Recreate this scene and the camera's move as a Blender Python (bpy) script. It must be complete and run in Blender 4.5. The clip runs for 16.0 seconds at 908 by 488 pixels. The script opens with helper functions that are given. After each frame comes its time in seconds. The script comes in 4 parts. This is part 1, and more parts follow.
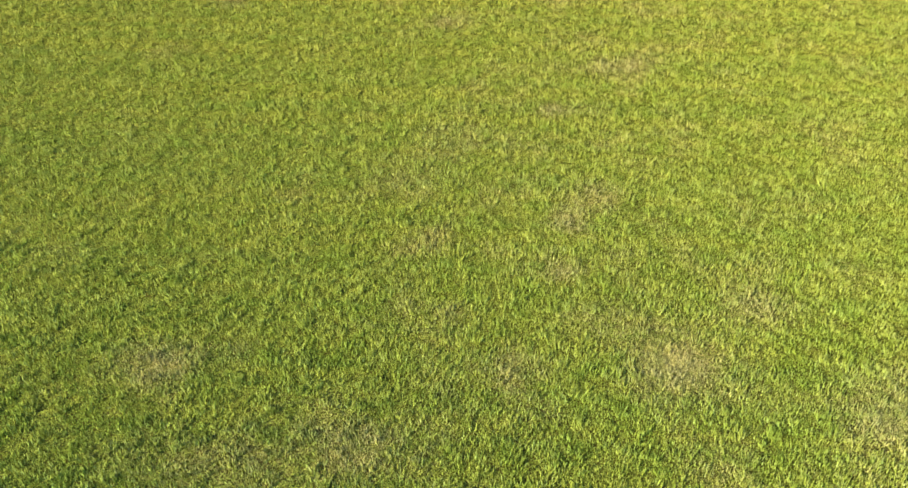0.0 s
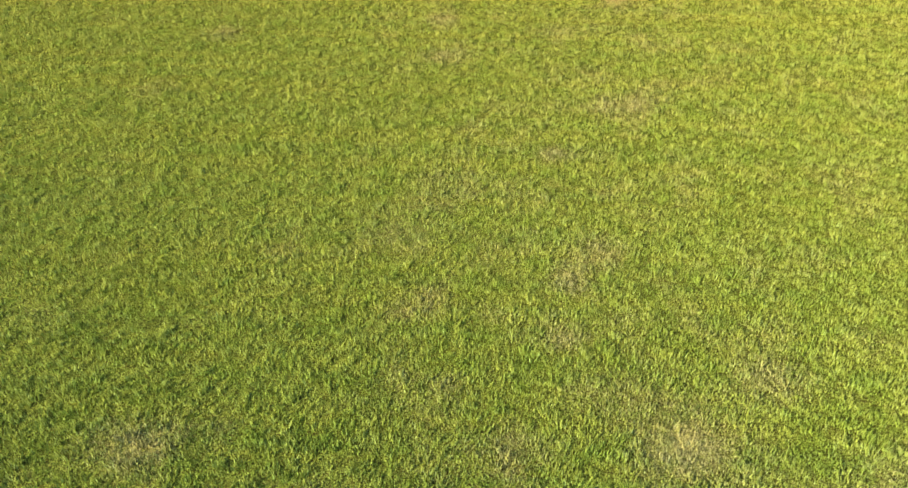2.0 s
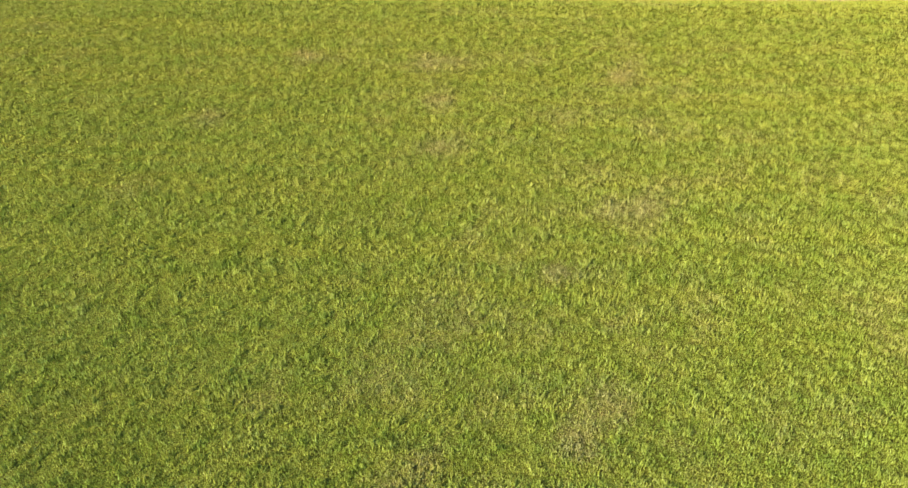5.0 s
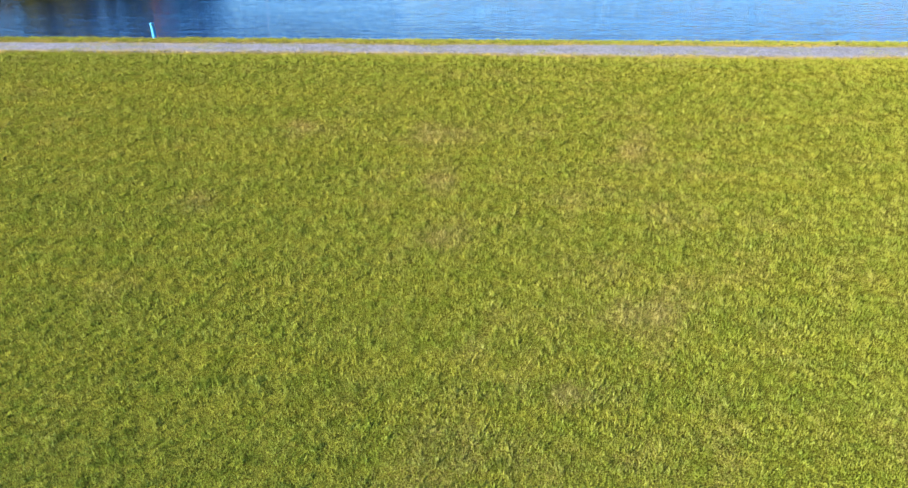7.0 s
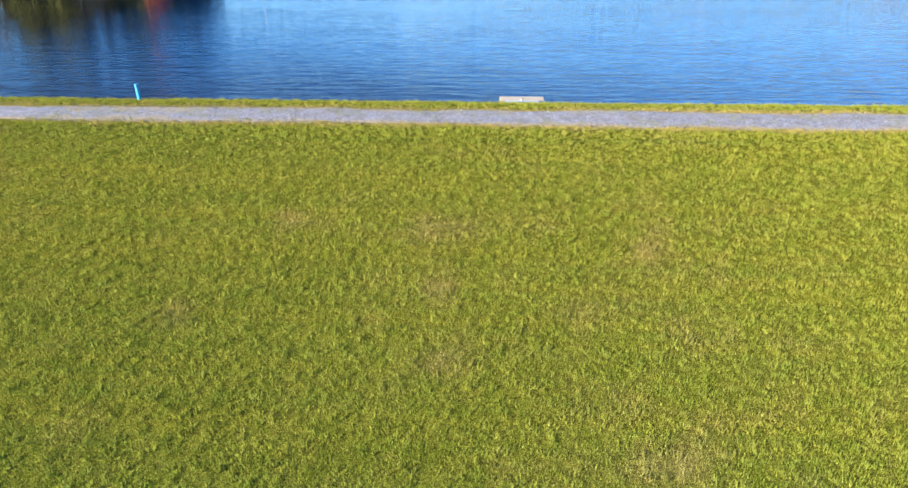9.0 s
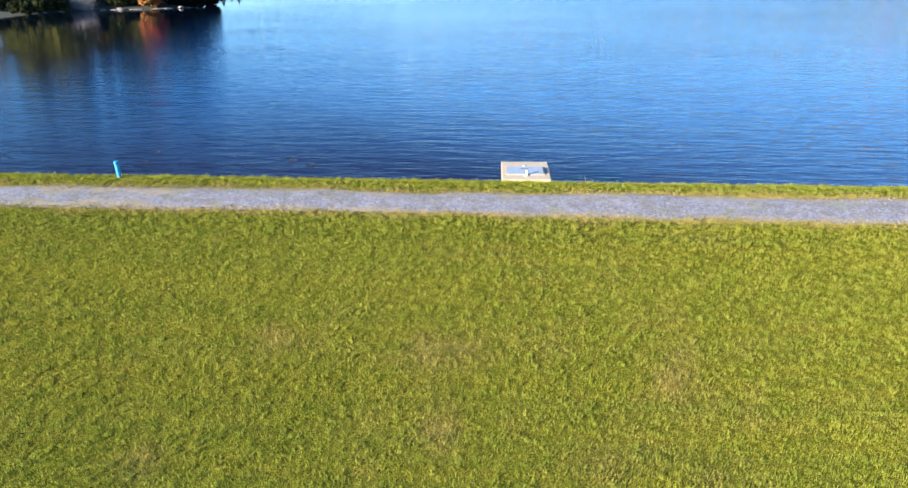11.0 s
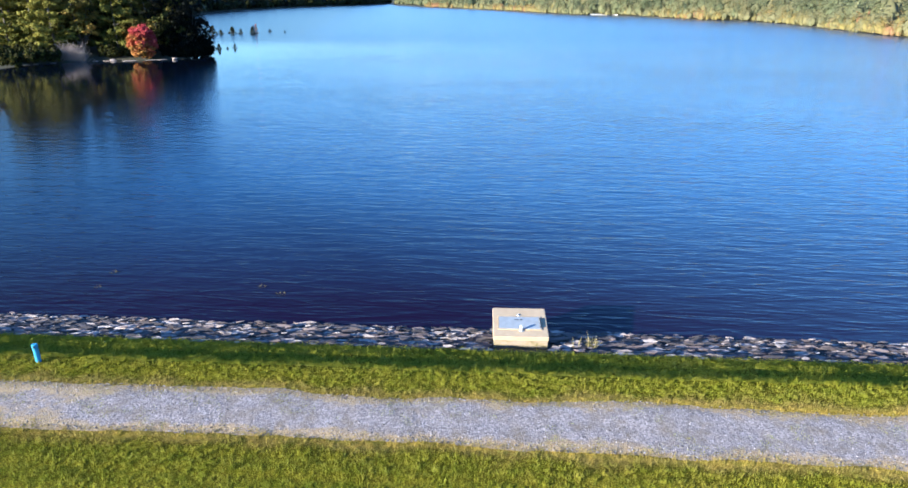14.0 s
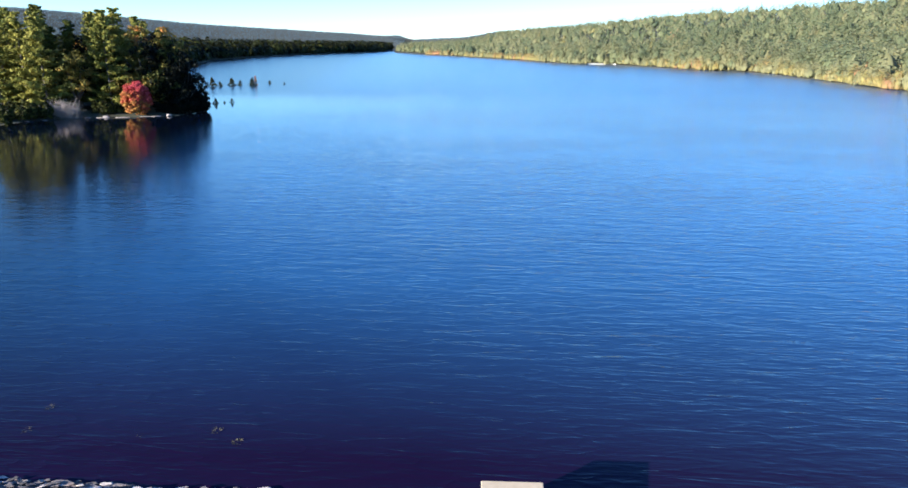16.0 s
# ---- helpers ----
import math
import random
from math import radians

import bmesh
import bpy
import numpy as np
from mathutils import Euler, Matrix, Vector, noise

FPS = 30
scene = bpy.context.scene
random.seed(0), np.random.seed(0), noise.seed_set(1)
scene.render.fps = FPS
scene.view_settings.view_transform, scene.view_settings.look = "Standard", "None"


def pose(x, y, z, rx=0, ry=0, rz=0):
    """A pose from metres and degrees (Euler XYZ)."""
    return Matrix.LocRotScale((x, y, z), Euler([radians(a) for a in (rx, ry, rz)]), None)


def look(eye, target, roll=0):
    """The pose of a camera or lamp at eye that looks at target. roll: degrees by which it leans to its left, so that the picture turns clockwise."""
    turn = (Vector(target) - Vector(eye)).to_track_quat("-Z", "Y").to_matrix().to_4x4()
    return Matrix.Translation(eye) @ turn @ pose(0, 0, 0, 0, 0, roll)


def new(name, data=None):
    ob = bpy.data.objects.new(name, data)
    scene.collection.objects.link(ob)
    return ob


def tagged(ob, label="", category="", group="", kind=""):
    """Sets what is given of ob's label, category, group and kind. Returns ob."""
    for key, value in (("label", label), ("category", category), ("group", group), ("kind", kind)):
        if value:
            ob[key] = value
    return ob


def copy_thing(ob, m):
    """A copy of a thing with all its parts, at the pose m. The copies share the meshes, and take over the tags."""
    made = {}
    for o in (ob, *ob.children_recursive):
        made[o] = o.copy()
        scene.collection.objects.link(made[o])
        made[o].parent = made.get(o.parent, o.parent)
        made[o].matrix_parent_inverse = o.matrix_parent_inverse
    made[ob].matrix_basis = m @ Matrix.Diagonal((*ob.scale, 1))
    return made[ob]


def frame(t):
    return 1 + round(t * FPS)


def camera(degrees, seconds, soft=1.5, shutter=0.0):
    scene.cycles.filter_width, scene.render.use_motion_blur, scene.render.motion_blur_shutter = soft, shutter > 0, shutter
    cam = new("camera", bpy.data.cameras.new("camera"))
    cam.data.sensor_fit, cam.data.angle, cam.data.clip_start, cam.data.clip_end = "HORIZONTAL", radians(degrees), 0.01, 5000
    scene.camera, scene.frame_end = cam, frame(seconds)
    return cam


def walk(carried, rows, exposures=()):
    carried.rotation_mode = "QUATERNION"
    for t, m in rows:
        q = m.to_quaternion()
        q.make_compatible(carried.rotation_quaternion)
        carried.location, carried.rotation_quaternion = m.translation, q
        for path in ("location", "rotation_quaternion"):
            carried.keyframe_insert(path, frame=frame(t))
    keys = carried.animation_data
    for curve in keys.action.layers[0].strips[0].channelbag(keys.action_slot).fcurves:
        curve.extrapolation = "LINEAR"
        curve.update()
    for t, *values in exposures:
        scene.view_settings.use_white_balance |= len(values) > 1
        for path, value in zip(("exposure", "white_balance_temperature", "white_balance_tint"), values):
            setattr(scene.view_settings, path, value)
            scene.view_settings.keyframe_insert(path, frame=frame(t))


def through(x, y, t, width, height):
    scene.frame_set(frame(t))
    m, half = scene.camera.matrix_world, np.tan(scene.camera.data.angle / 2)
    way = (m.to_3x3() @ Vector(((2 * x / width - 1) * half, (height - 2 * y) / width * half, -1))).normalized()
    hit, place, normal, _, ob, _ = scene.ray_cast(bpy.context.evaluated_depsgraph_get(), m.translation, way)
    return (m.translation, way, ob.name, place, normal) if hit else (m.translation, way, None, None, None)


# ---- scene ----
cam = camera(68.9, 16.0, 1.6)
walk(cam, [
    (0.0, look((-0.725, -34.372, 2.241), (-0.835, -32.604, 1.314), 0.4)),
    (0.5, look((-0.737, -34.209, 2.334), (-0.848, -32.438, 1.411), 0.4)),
    (1.0, look((-0.75, -34.015, 2.434), (-0.859, -32.243, 1.513), 0.4)),
    (1.5, look((-0.753, -33.766, 2.58), (-0.862, -31.994, 1.659), 0.4)),
    (2.0, look((-0.725, -33.511, 2.808), (-0.836, -31.738, 1.888), 0.3)),
    (2.5, look((-0.709, -33.226, 3.053), (-0.822, -31.455, 2.132), 0.3)),
    (3.0, look((-0.717, -32.947, 3.258), (-0.827, -31.173, 2.341), 0.3)),
    (3.5, look((-0.703, -32.665, 3.485), (-0.816, -30.89, 2.569), 0.2)),
    (4.0, look((-0.744, -32.344, 3.752), (-0.854, -30.569, 2.836), 0.1)),
    (6.5, look((-0.748, -30.538, 5.206), (-0.878, -28.747, 4.325), -0.3)),
    (7.0, look((-0.801, -30.093, 5.537), (-0.931, -28.301, 4.659), -0.35)),
    (7.5, look((-0.837, -29.621, 5.871), (-0.967, -27.827, 4.996), -0.4)),
    (8.0, look((-0.882, -29.112, 6.237), (-1.013, -27.317, 5.363), -0.4)),
    (8.5, look((-0.921, -28.571, 6.594), (-1.052, -26.771, 5.732), -0.4)),
    (9.0, look((-0.974, -28.008, 6.971), (-1.102, -26.204, 6.119), -0.4)),
    (9.5, look((-0.994, -27.446, 7.327), (-1.124, -25.636, 6.486), -0.45)),
    (10.0, look((-1.047, -26.894, 7.644), (-1.174, -25.076, 6.819), -0.45)),
    (12.5, look((-1.351, -23.718, 9.667), (-1.467, -21.872, 8.904), -0.1)),
    (13.0, look((-1.294, -22.878, 10.214), (-1.41, -21.029, 9.46), 0.0)),
    (13.5, look((-1.187, -21.909, 10.76), (-1.302, -20.05, 10.032), 0.1)),
    (14.0, look((-1.05, -20.87, 11.365), (-1.166, -19.0, 10.665), 0.2)),
    (14.5, look((-0.96, -19.772, 11.95), (-1.08, -17.893, 11.278), 0.3)),
    (15.0, look((-0.88, -18.59, 12.53), (-0.998, -16.7, 11.887), 0.35)),
    (15.5, look((-0.81, -17.4, 13.15), (-0.929, -15.5, 12.535), 0.35)),
    (16.0, look((-0.765, -16.069, 13.635), (-0.885, -14.159, 13.054), 0.35)),
], [(0.0, 2.0, 5200, 10), (16.0, 2.0, 5200, 10)])
world = bpy.data.worlds.new("world")
scene.world = world
world.use_nodes = True
SUN_TO = Vector((-4.58, -3.63, 1.46)).normalized()
wn, wl = world.node_tree.nodes, world.node_tree.links
sky = wn.new("ShaderNodeTexSky")
sky.sky_type, sky.sun_disc = "NISHITA", False
sky.sun_elevation = math.asin(SUN_TO.z)
sky.sun_rotation = math.atan2(SUN_TO.x, SUN_TO.y) % (2 * math.pi)
sky.air_density, sky.dust_density, sky.ozone_density = 1.0, 0.0, 5.0
wl.new(sky.outputs[0], wn["Background"].inputs[0])
wn["Background"].inputs[1].default_value = 0.085
sun = new("sun", bpy.data.lights.new("sun", "SUN"))
sun.data.energy, sun.data.angle, sun.data.color = 5.0, radians(0.5), (1.0, 0.86, 0.6)
sun.matrix_world = look(tuple(SUN_TO * 50), (0, 0, 0))

# ---------------------------------------------------------------- helpers
rng = np.random.default_rng(7)


def smooth(a, b, v):
    k = np.clip((np.asarray(v, float) - a) / (b - a), 0, 1)
    return k * k * (3 - 2 * k)


TABLE = np.random.default_rng(3).random((256, 256))


def vnoise(x, y, scale):
    """Smooth value noise, 0 to 1."""
    x, y = np.asarray(x, float) / scale, np.asarray(y, float) / scale
    i, j = np.floor(x).astype(int), np.floor(y).astype(int)
    u, v = x - i, y - j
    u, v = u * u * (3 - 2 * u), v * v * (3 - 2 * v)
    g = lambda a, b: TABLE[a % 256, b % 256]
    return (g(i, j) * (1 - u) + g(i + 1, j) * u) * (1 - v) + (g(i, j + 1) * (1 - u) + g(i + 1, j + 1) * u) * v


def fbm(x, y, scale, n=4):
    total, amp, out = 0.0, 1.0, 0.0
    for k in range(n):
        out = out + amp * vnoise(np.asarray(x) + 17.3 * k, np.asarray(y) - 9.1 * k, scale / 2 ** k)
        total, amp = total + amp, amp * 0.55
    return out / total


def mesh_of(name, verts, faces, materials, attrs=None, smooth_faces=False, mat_index=None):
    """A mesh from arrays: verts (n, 3), faces (m, 3 or 4), and float attributes on the points."""
    verts, faces = np.asarray(verts, np.float32), np.asarray(faces, np.int32)
    me = bpy.data.meshes.new(name)
    k = faces.shape[1]
    me.vertices.add(len(verts))
    me.vertices.foreach_set("co", verts.ravel())
    me.loops.add(faces.size)
    me.loops.foreach_set("vertex_index", faces.ravel())
    me.polygons.add(len(faces))
    me.polygons.foreach_set("loop_start", np.arange(0, faces.size, k, dtype=np.int32))
    me.polygons.foreach_set("loop_total", np.full(len(faces), k, np.int32))
    for m in materials if isinstance(materials, (list, tuple)) else [materials]:
        me.materials.append(m)
    if mat_index is not None:
        me.polygons.foreach_set("material_index", np.asarray(mat_index, np.int32))
    me.polygons.foreach_set("use_smooth", np.full(len(faces), smooth_faces, bool))
    for key, values in (attrs or {}).items():
        at = me.attributes.new(key, "FLOAT", "POINT")
        at.data.foreach_set("value", np.asarray(values, np.float32))
    me.update(calc_edges=True)
    me.validate()
    return me


def part(name, bm, material, parent, label="", smooth_faces=False):
    """Links a bmesh as one mesh object under a thing or a part."""
    me = bpy.data.meshes.new(name)
    bm.to_mesh(me)
    bm.free()
    me.materials.append(material)
    for p in me.polygons:
        p.use_smooth = smooth_faces
    ob = new(name, me)
    ob.parent = parent
    return tagged(ob, label=label)


def child(name, me, parent, label=""):
    ob = new(name, me)
    ob.parent = parent
    return tagged(ob, label=label)


def box_bm(sx, sy, sz, at=(0, 0, 0), bevel=0.0, segments=2, m=None):
    bm = bmesh.new()
    bmesh.ops.create_cube(bm, size=1)
    bmesh.ops.transform(bm, verts=bm.verts, matrix=Matrix.Translation(at) @ Matrix.Diagonal((sx, sy, sz, 1)))
    if bevel:
        bmesh.ops.bevel(bm, geom=bm.edges[:], offset=bevel, segments=segments, affect="EDGES")
    if m is not None:
        bmesh.ops.transform(bm, verts=bm.verts, matrix=m)
    return bm


def tube_bm(r0, r1, h, at=(0, 0, 0), sides=20, bevel=0.0, m=None):
    bm = bmesh.new()
    bmesh.ops.create_cone(bm, cap_ends=True, segments=sides, radius1=r0, radius2=r1, depth=h)
    if bevel:
        rim = [e for e in bm.edges if abs(e.verts[0].co.z - e.verts[1].co.z) < 1e-5]
        bmesh.ops.bevel(bm, geom=rim, offset=bevel, segments=2, affect="EDGES")
    bmesh.ops.transform(bm, verts=bm.verts, matrix=Matrix.Translation(at) @ Matrix.Translation((0, 0, h / 2)))
    if m is not None:
        bmesh.ops.transform(bm, verts=bm.verts, matrix=m)
    return bm


# ---------------------------------------------------------------- materials
class Nodes:
    """A small wrapper to write node materials shortly."""

    def __init__(self, name):
        self.mat = bpy.data.materials.new(name)
        self.mat.use_nodes = True
        self.n, self.l = self.mat.node_tree.nodes, self.mat.node_tree.links
        self.bsdf = self.n["Principled BSDF"]
        self.out = self.n["Material Output"]

    def add(self, kind, **inputs):
        node = self.n.new("ShaderNode" + kind)
        for key, value in inputs.items():
            socket = node.inputs[key.replace("_", " ")]
            if isinstance(value, bpy.types.NodeSocket):
                self.l.new(value, socket)
            else:
                socket.default_value = value
        return node

    def where(self, sx=1, sy=1, sz=1, turn=0):
        mp = self.n.new("ShaderNodeMapping")
        mp.inputs["Scale"].default_value = (sx, sy, sz)
        mp.inputs["Rotation"].default_value = (0, 0, turn)
        self.l.new(self.n.new("ShaderNodeNewGeometry").outputs["Position"], mp.inputs["Vector"])
        return mp.outputs[0]

    def noise(self, scale, detail=4, rough=0.55, vector=None, warp=0.0):
        node = self.add("TexNoise", Scale=scale, Detail=detail, Roughness=rough, Distortion=warp)
        self.l.new(vector or self.where(), node.inputs["Vector"])
        return node.outputs["Fac"]

    def voronoi(self, scale, vector=None, feature="F1", out="Distance"):
        node = self.n.new("ShaderNodeTexVoronoi")
        node.feature = feature
        node.inputs["Scale"].default_value = scale
        self.l.new(vector or self.where(), node.inputs["Vector"])
        return node.outputs[out]

    def ramp(self, fac, *stops):
        node = self.n.new("ShaderNodeValToRGB")
        e = node.color_ramp.elements
        while len(e) < len(stops):
            e.new(0.5)
        for el, (at, c) in zip(e, stops):
            el.position = at
            el.color = (*c, 1) if isinstance(c, tuple) else (c, c, c, 1)
        self.l.new(fac, node.inputs[0])
        return node.outputs[0]

    def mix(self, fac, a, b, blend="MIX"):
        node = self.n.new("ShaderNodeMix")
        node.data_type, node.blend_type = "RGBA", blend
        for i, v in ((0, fac), (6, a), (7, b)):
            if isinstance(v, bpy.types.NodeSocket):
                self.l.new(v, node.inputs[i])
            else:
                node.inputs[i].default_value = v if i == 0 else (*v, 1)
        return node.outputs[2]

    def math(self, op, a, b=0.0):
        node = self.n.new("ShaderNodeMath")
        node.operation = op
        for i, v in ((0, a), (1, b)):
            if isinstance(v, bpy.types.NodeSocket):
                self.l.new(v, node.inputs[i])
            else:
                node.inputs[i].default_value = v
        return node.outputs[0]

    def attr(self, key):
        node = self.n.new("ShaderNodeAttribute")
        node.attribute_name = key
        return node.outputs["Fac"]

    def bump(self, height, strength, distance, to=None, normal=None):
        node = self.add("Bump", Strength=strength, Distance=distance, Height=height)
        if normal is not None:
            self.l.new(normal, node.inputs["Normal"])
        if to is None:
            self.l.new(node.outputs[0], self.bsdf.inputs["Normal"])
        return node.outputs[0]

    def put(self, **inputs):
        for key, value in inputs.items():
            socket = self.bsdf.inputs[key.replace("_", " ")]
            if isinstance(value, bpy.types.NodeSocket):
                self.l.new(value, socket)
            else:
                socket.default_value = value
        return self

    def softened(self, up, keep):
        """A normal between that of the leaf and a fixed one for the whole canopy, which flattens the shading."""
        g = self.n.new("ShaderNodeNewGeometry").outputs["Normal"]
        vec = lambda op, a, b: self.vector(op, a, b)
        return vec("NORMALIZE", vec("ADD", vec("MULTIPLY", g, (keep, keep, keep)), up), (0, 0, 0))

    def vector(self, op, a, b):
        node = self.n.new("ShaderNodeVectorMath")
        node.operation = op
        for i, v in ((0, a), (1, b)):
            if isinstance(v, bpy.types.NodeSocket):
                self.l.new(v, node.inputs[i])
            else:
                node.inputs[i].default_value = v
        return node.outputs[0]

    def leafy(self, colour, through=0.35, rough=0.6, normal=None):
        """A thin leaf: reflects and lets light through."""
        self.put(Base_Color=colour, Roughness=rough)
        if normal is not None:
            self.put(Normal=normal)
        self.bsdf.inputs["Specular IOR Level"].default_value = 0.08
        t = self.add("BsdfTranslucent", Color=colour)
        mx = self.add("MixShader", Fac=through)
        self.l.new(self.bsdf.outputs[0], mx.inputs[1])
        self.l.new(t.outputs[0], mx.inputs[2])
        self.l.new(mx.outputs[0], self.out.inputs["Surface"])
        return self.mat


def grass_colour(m, random_value):
    """Lawn colours: green to olive, with straw-coloured dry patches, by the attribute dry and by fine variation."""
    dry = m.attr("dry")
    fine = m.noise(20.0, 3, 0.7)
    green = m.ramp(random_value, (0.0, (0.15, 0.12, 0.015)), (0.35, (0.278, 0.264, 0.018)), (0.75, (0.368, 0.36, 0.033)), (1.0, (0.435, 0.437, 0.077)))
    straw = m.ramp(random_value, (0.0, (0.25, 0.18, 0.03)), (0.6, (0.42, 0.31, 0.075)), (1.0, (0.52, 0.4, 0.13)))
    k = m.math("ADD", dry, m.math("MULTIPLY", m.math("SUBTRACT", fine, 0.47), 1.2))
    c = m.mix(m.ramp(k, (0.3, 0.0), (0.85, 1.0)), green, straw)
    c = m.mix(m.ramp(dry, (0.8, 0.0), (1.0, 0.85)), c, m.ramp(random_value, (0.0, (0.34, 0.235, 0.03)), (1.0, (0.62, 0.46, 0.1))))
    lush = m.ramp(m.noise(2.4, 5, 0.65), (0.4, 1.0), (0.54, 0.0))
    c = m.mix(lush, c, (0.8, 0.88, 0.7), "MULTIPLY")
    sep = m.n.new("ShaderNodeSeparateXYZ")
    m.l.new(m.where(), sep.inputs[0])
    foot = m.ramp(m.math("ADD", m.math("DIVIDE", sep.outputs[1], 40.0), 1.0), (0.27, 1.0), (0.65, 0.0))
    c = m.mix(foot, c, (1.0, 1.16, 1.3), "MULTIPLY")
    mown = m.ramp(m.noise(1.0, 2, 0.5, m.where(0.05, 2.1, 0.0)), (0.42, 0.0), (0.6, 1.0))
    return m.mix(m.math("MULTIPLY", mown, 0.75), c, (1.15, 1.07, 0.96), "MULTIPLY")


def make_grass_blade():
    m = Nodes("grass_blade")
    g = m.n.new("ShaderNodeNewGeometry")
    k = m.math("ADD", m.math("MULTIPLY", m.attr("tone"), 0.5), m.math("MULTIPLY", g.outputs["Random Per Island"], 0.62))
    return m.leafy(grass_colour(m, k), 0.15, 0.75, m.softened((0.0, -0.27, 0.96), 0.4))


def make_turf():
    m = Nodes("turf")
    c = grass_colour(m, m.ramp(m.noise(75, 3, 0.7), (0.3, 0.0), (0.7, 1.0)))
    # Soil brown in the gaps, darkened to stand for shade between the blades.
    gap_shade = m.ramp(m.noise(50, 3, 0.75), (0.43, 0.95), (0.6, 0.2))
    m.put(Base_Color=m.mix(m.math("MULTIPLY", gap_shade, m.ramp(m.attr("dry"), (0.55, 1.0), (0.95, 0.35))), c, (0.04, 0.026, 0.007)), Roughness=1.0)
    m.bsdf.inputs["Specular IOR Level"].default_value = 0.0
    m.bump(m.noise(60, 4, 0.75), 0.9, 0.05)
    return m.mat


def make_gravel():
    m = Nodes("gravel")
    cell = m.voronoi(28, out="Color")
    tone = m.ramp(m.math("MULTIPLY", cell, 1.0), (0.0, (0.13, 0.11, 0.108)), (0.5, (0.32, 0.27, 0.262)), (1.0, (0.52, 0.445, 0.43)))
    tone = m.mix(m.ramp(m.noise(7, 4, 0.7), (0.35, 0.55), (0.6, 0.0)), tone, (0.5, 0.48, 0.5), "MULTIPLY")
    dirt = m.ramp(m.noise(1.7, 5, 0.65), (0.46, 0.0), (0.66, 1.0))
    c = m.mix(m.math("MULTIPLY", dirt, 0.7), tone, (0.2, 0.15, 0.1))
    grown = m.math("ADD", m.attr("worn"), m.math("MULTIPLY", m.math("SUBTRACT", m.noise(5.0, 4, 0.65), 0.5), 1.1))
    c = m.mix(m.ramp(grown, (0.4, 0.0), (0.72, 0.9)), c, m.ramp(m.noise(30, 3), (0.35, (0.24, 0.15, 0.075)), (0.65, (0.5, 0.37, 0.2))))
    m.put(Base_Color=c, Roughness=0.9)
    d = m.voronoi(28)
    m.bump(m.math("SUBTRACT", m.noise(3, 4), m.math("MULTIPLY", d, 1.2)), 0.4, 0.02)
    return m.mat


def make_pebble():
    m = Nodes("pebble")
    r = m.n.new("ShaderNodeNewGeometry").outputs["Random Per Island"]
    m.put(Base_Color=m.ramp(r, (0, (0.06, 0.052, 0.052)), (0.6, (0.22, 0.19, 0.186)), (1, (0.45, 0.39, 0.38))), Roughness=0.85)
    return m.mat


def make_stone(name, island):
    m = Nodes(name)
    if island:
        r = m.n.new("ShaderNodeNewGeometry").outputs["Random Per Island"]
    else:
        r = m.n.new("ShaderNodeObjectInfo").outputs["Random"]
    base = m.ramp(r, (0.0, (0.02, 0.014, 0.014)), (0.5, (0.075, 0.052, 0.048)), (0.75, (0.27, 0.195, 0.175)), (1.0, (0.66, 0.54, 0.48)))
    rust = m.ramp(m.noise(1.3, 4), (0.55, 0.0), (0.75, 0.6))
    c = m.mix(rust, base, (0.22, 0.12, 0.1))
    c = m.mix(m.ramp(m.noise(14, 5, 0.7), (0.35, 0.55), (0.65, 0.0)), c, (0.1, 0.095, 0.1))
    m.put(Base_Color=c, Roughness=0.85)
    m.bump(m.noise(11, 6, 0.65), 0.6, 0.04)
    return m.mat


def make_rubble():
    m = Nodes("rubble_bed")
    m.put(Base_Color=m.ramp(m.noise(6, 6, 0.7), (0.3, (0.006, 0.005, 0.006)), (0.7, (0.03, 0.025, 0.025))), Roughness=0.95)
    m.bump(m.noise(12, 5), 0.8, 0.06)
    return m.mat


def make_forest_floor():
    m = Nodes("forest_floor")
    m.put(Base_Color=m.ramp(m.noise(0.15, 6, 0.7), (0.3, (0.02, 0.022, 0.01)), (0.7, (0.06, 0.05, 0.022))), Roughness=1.0)
    return m.mat


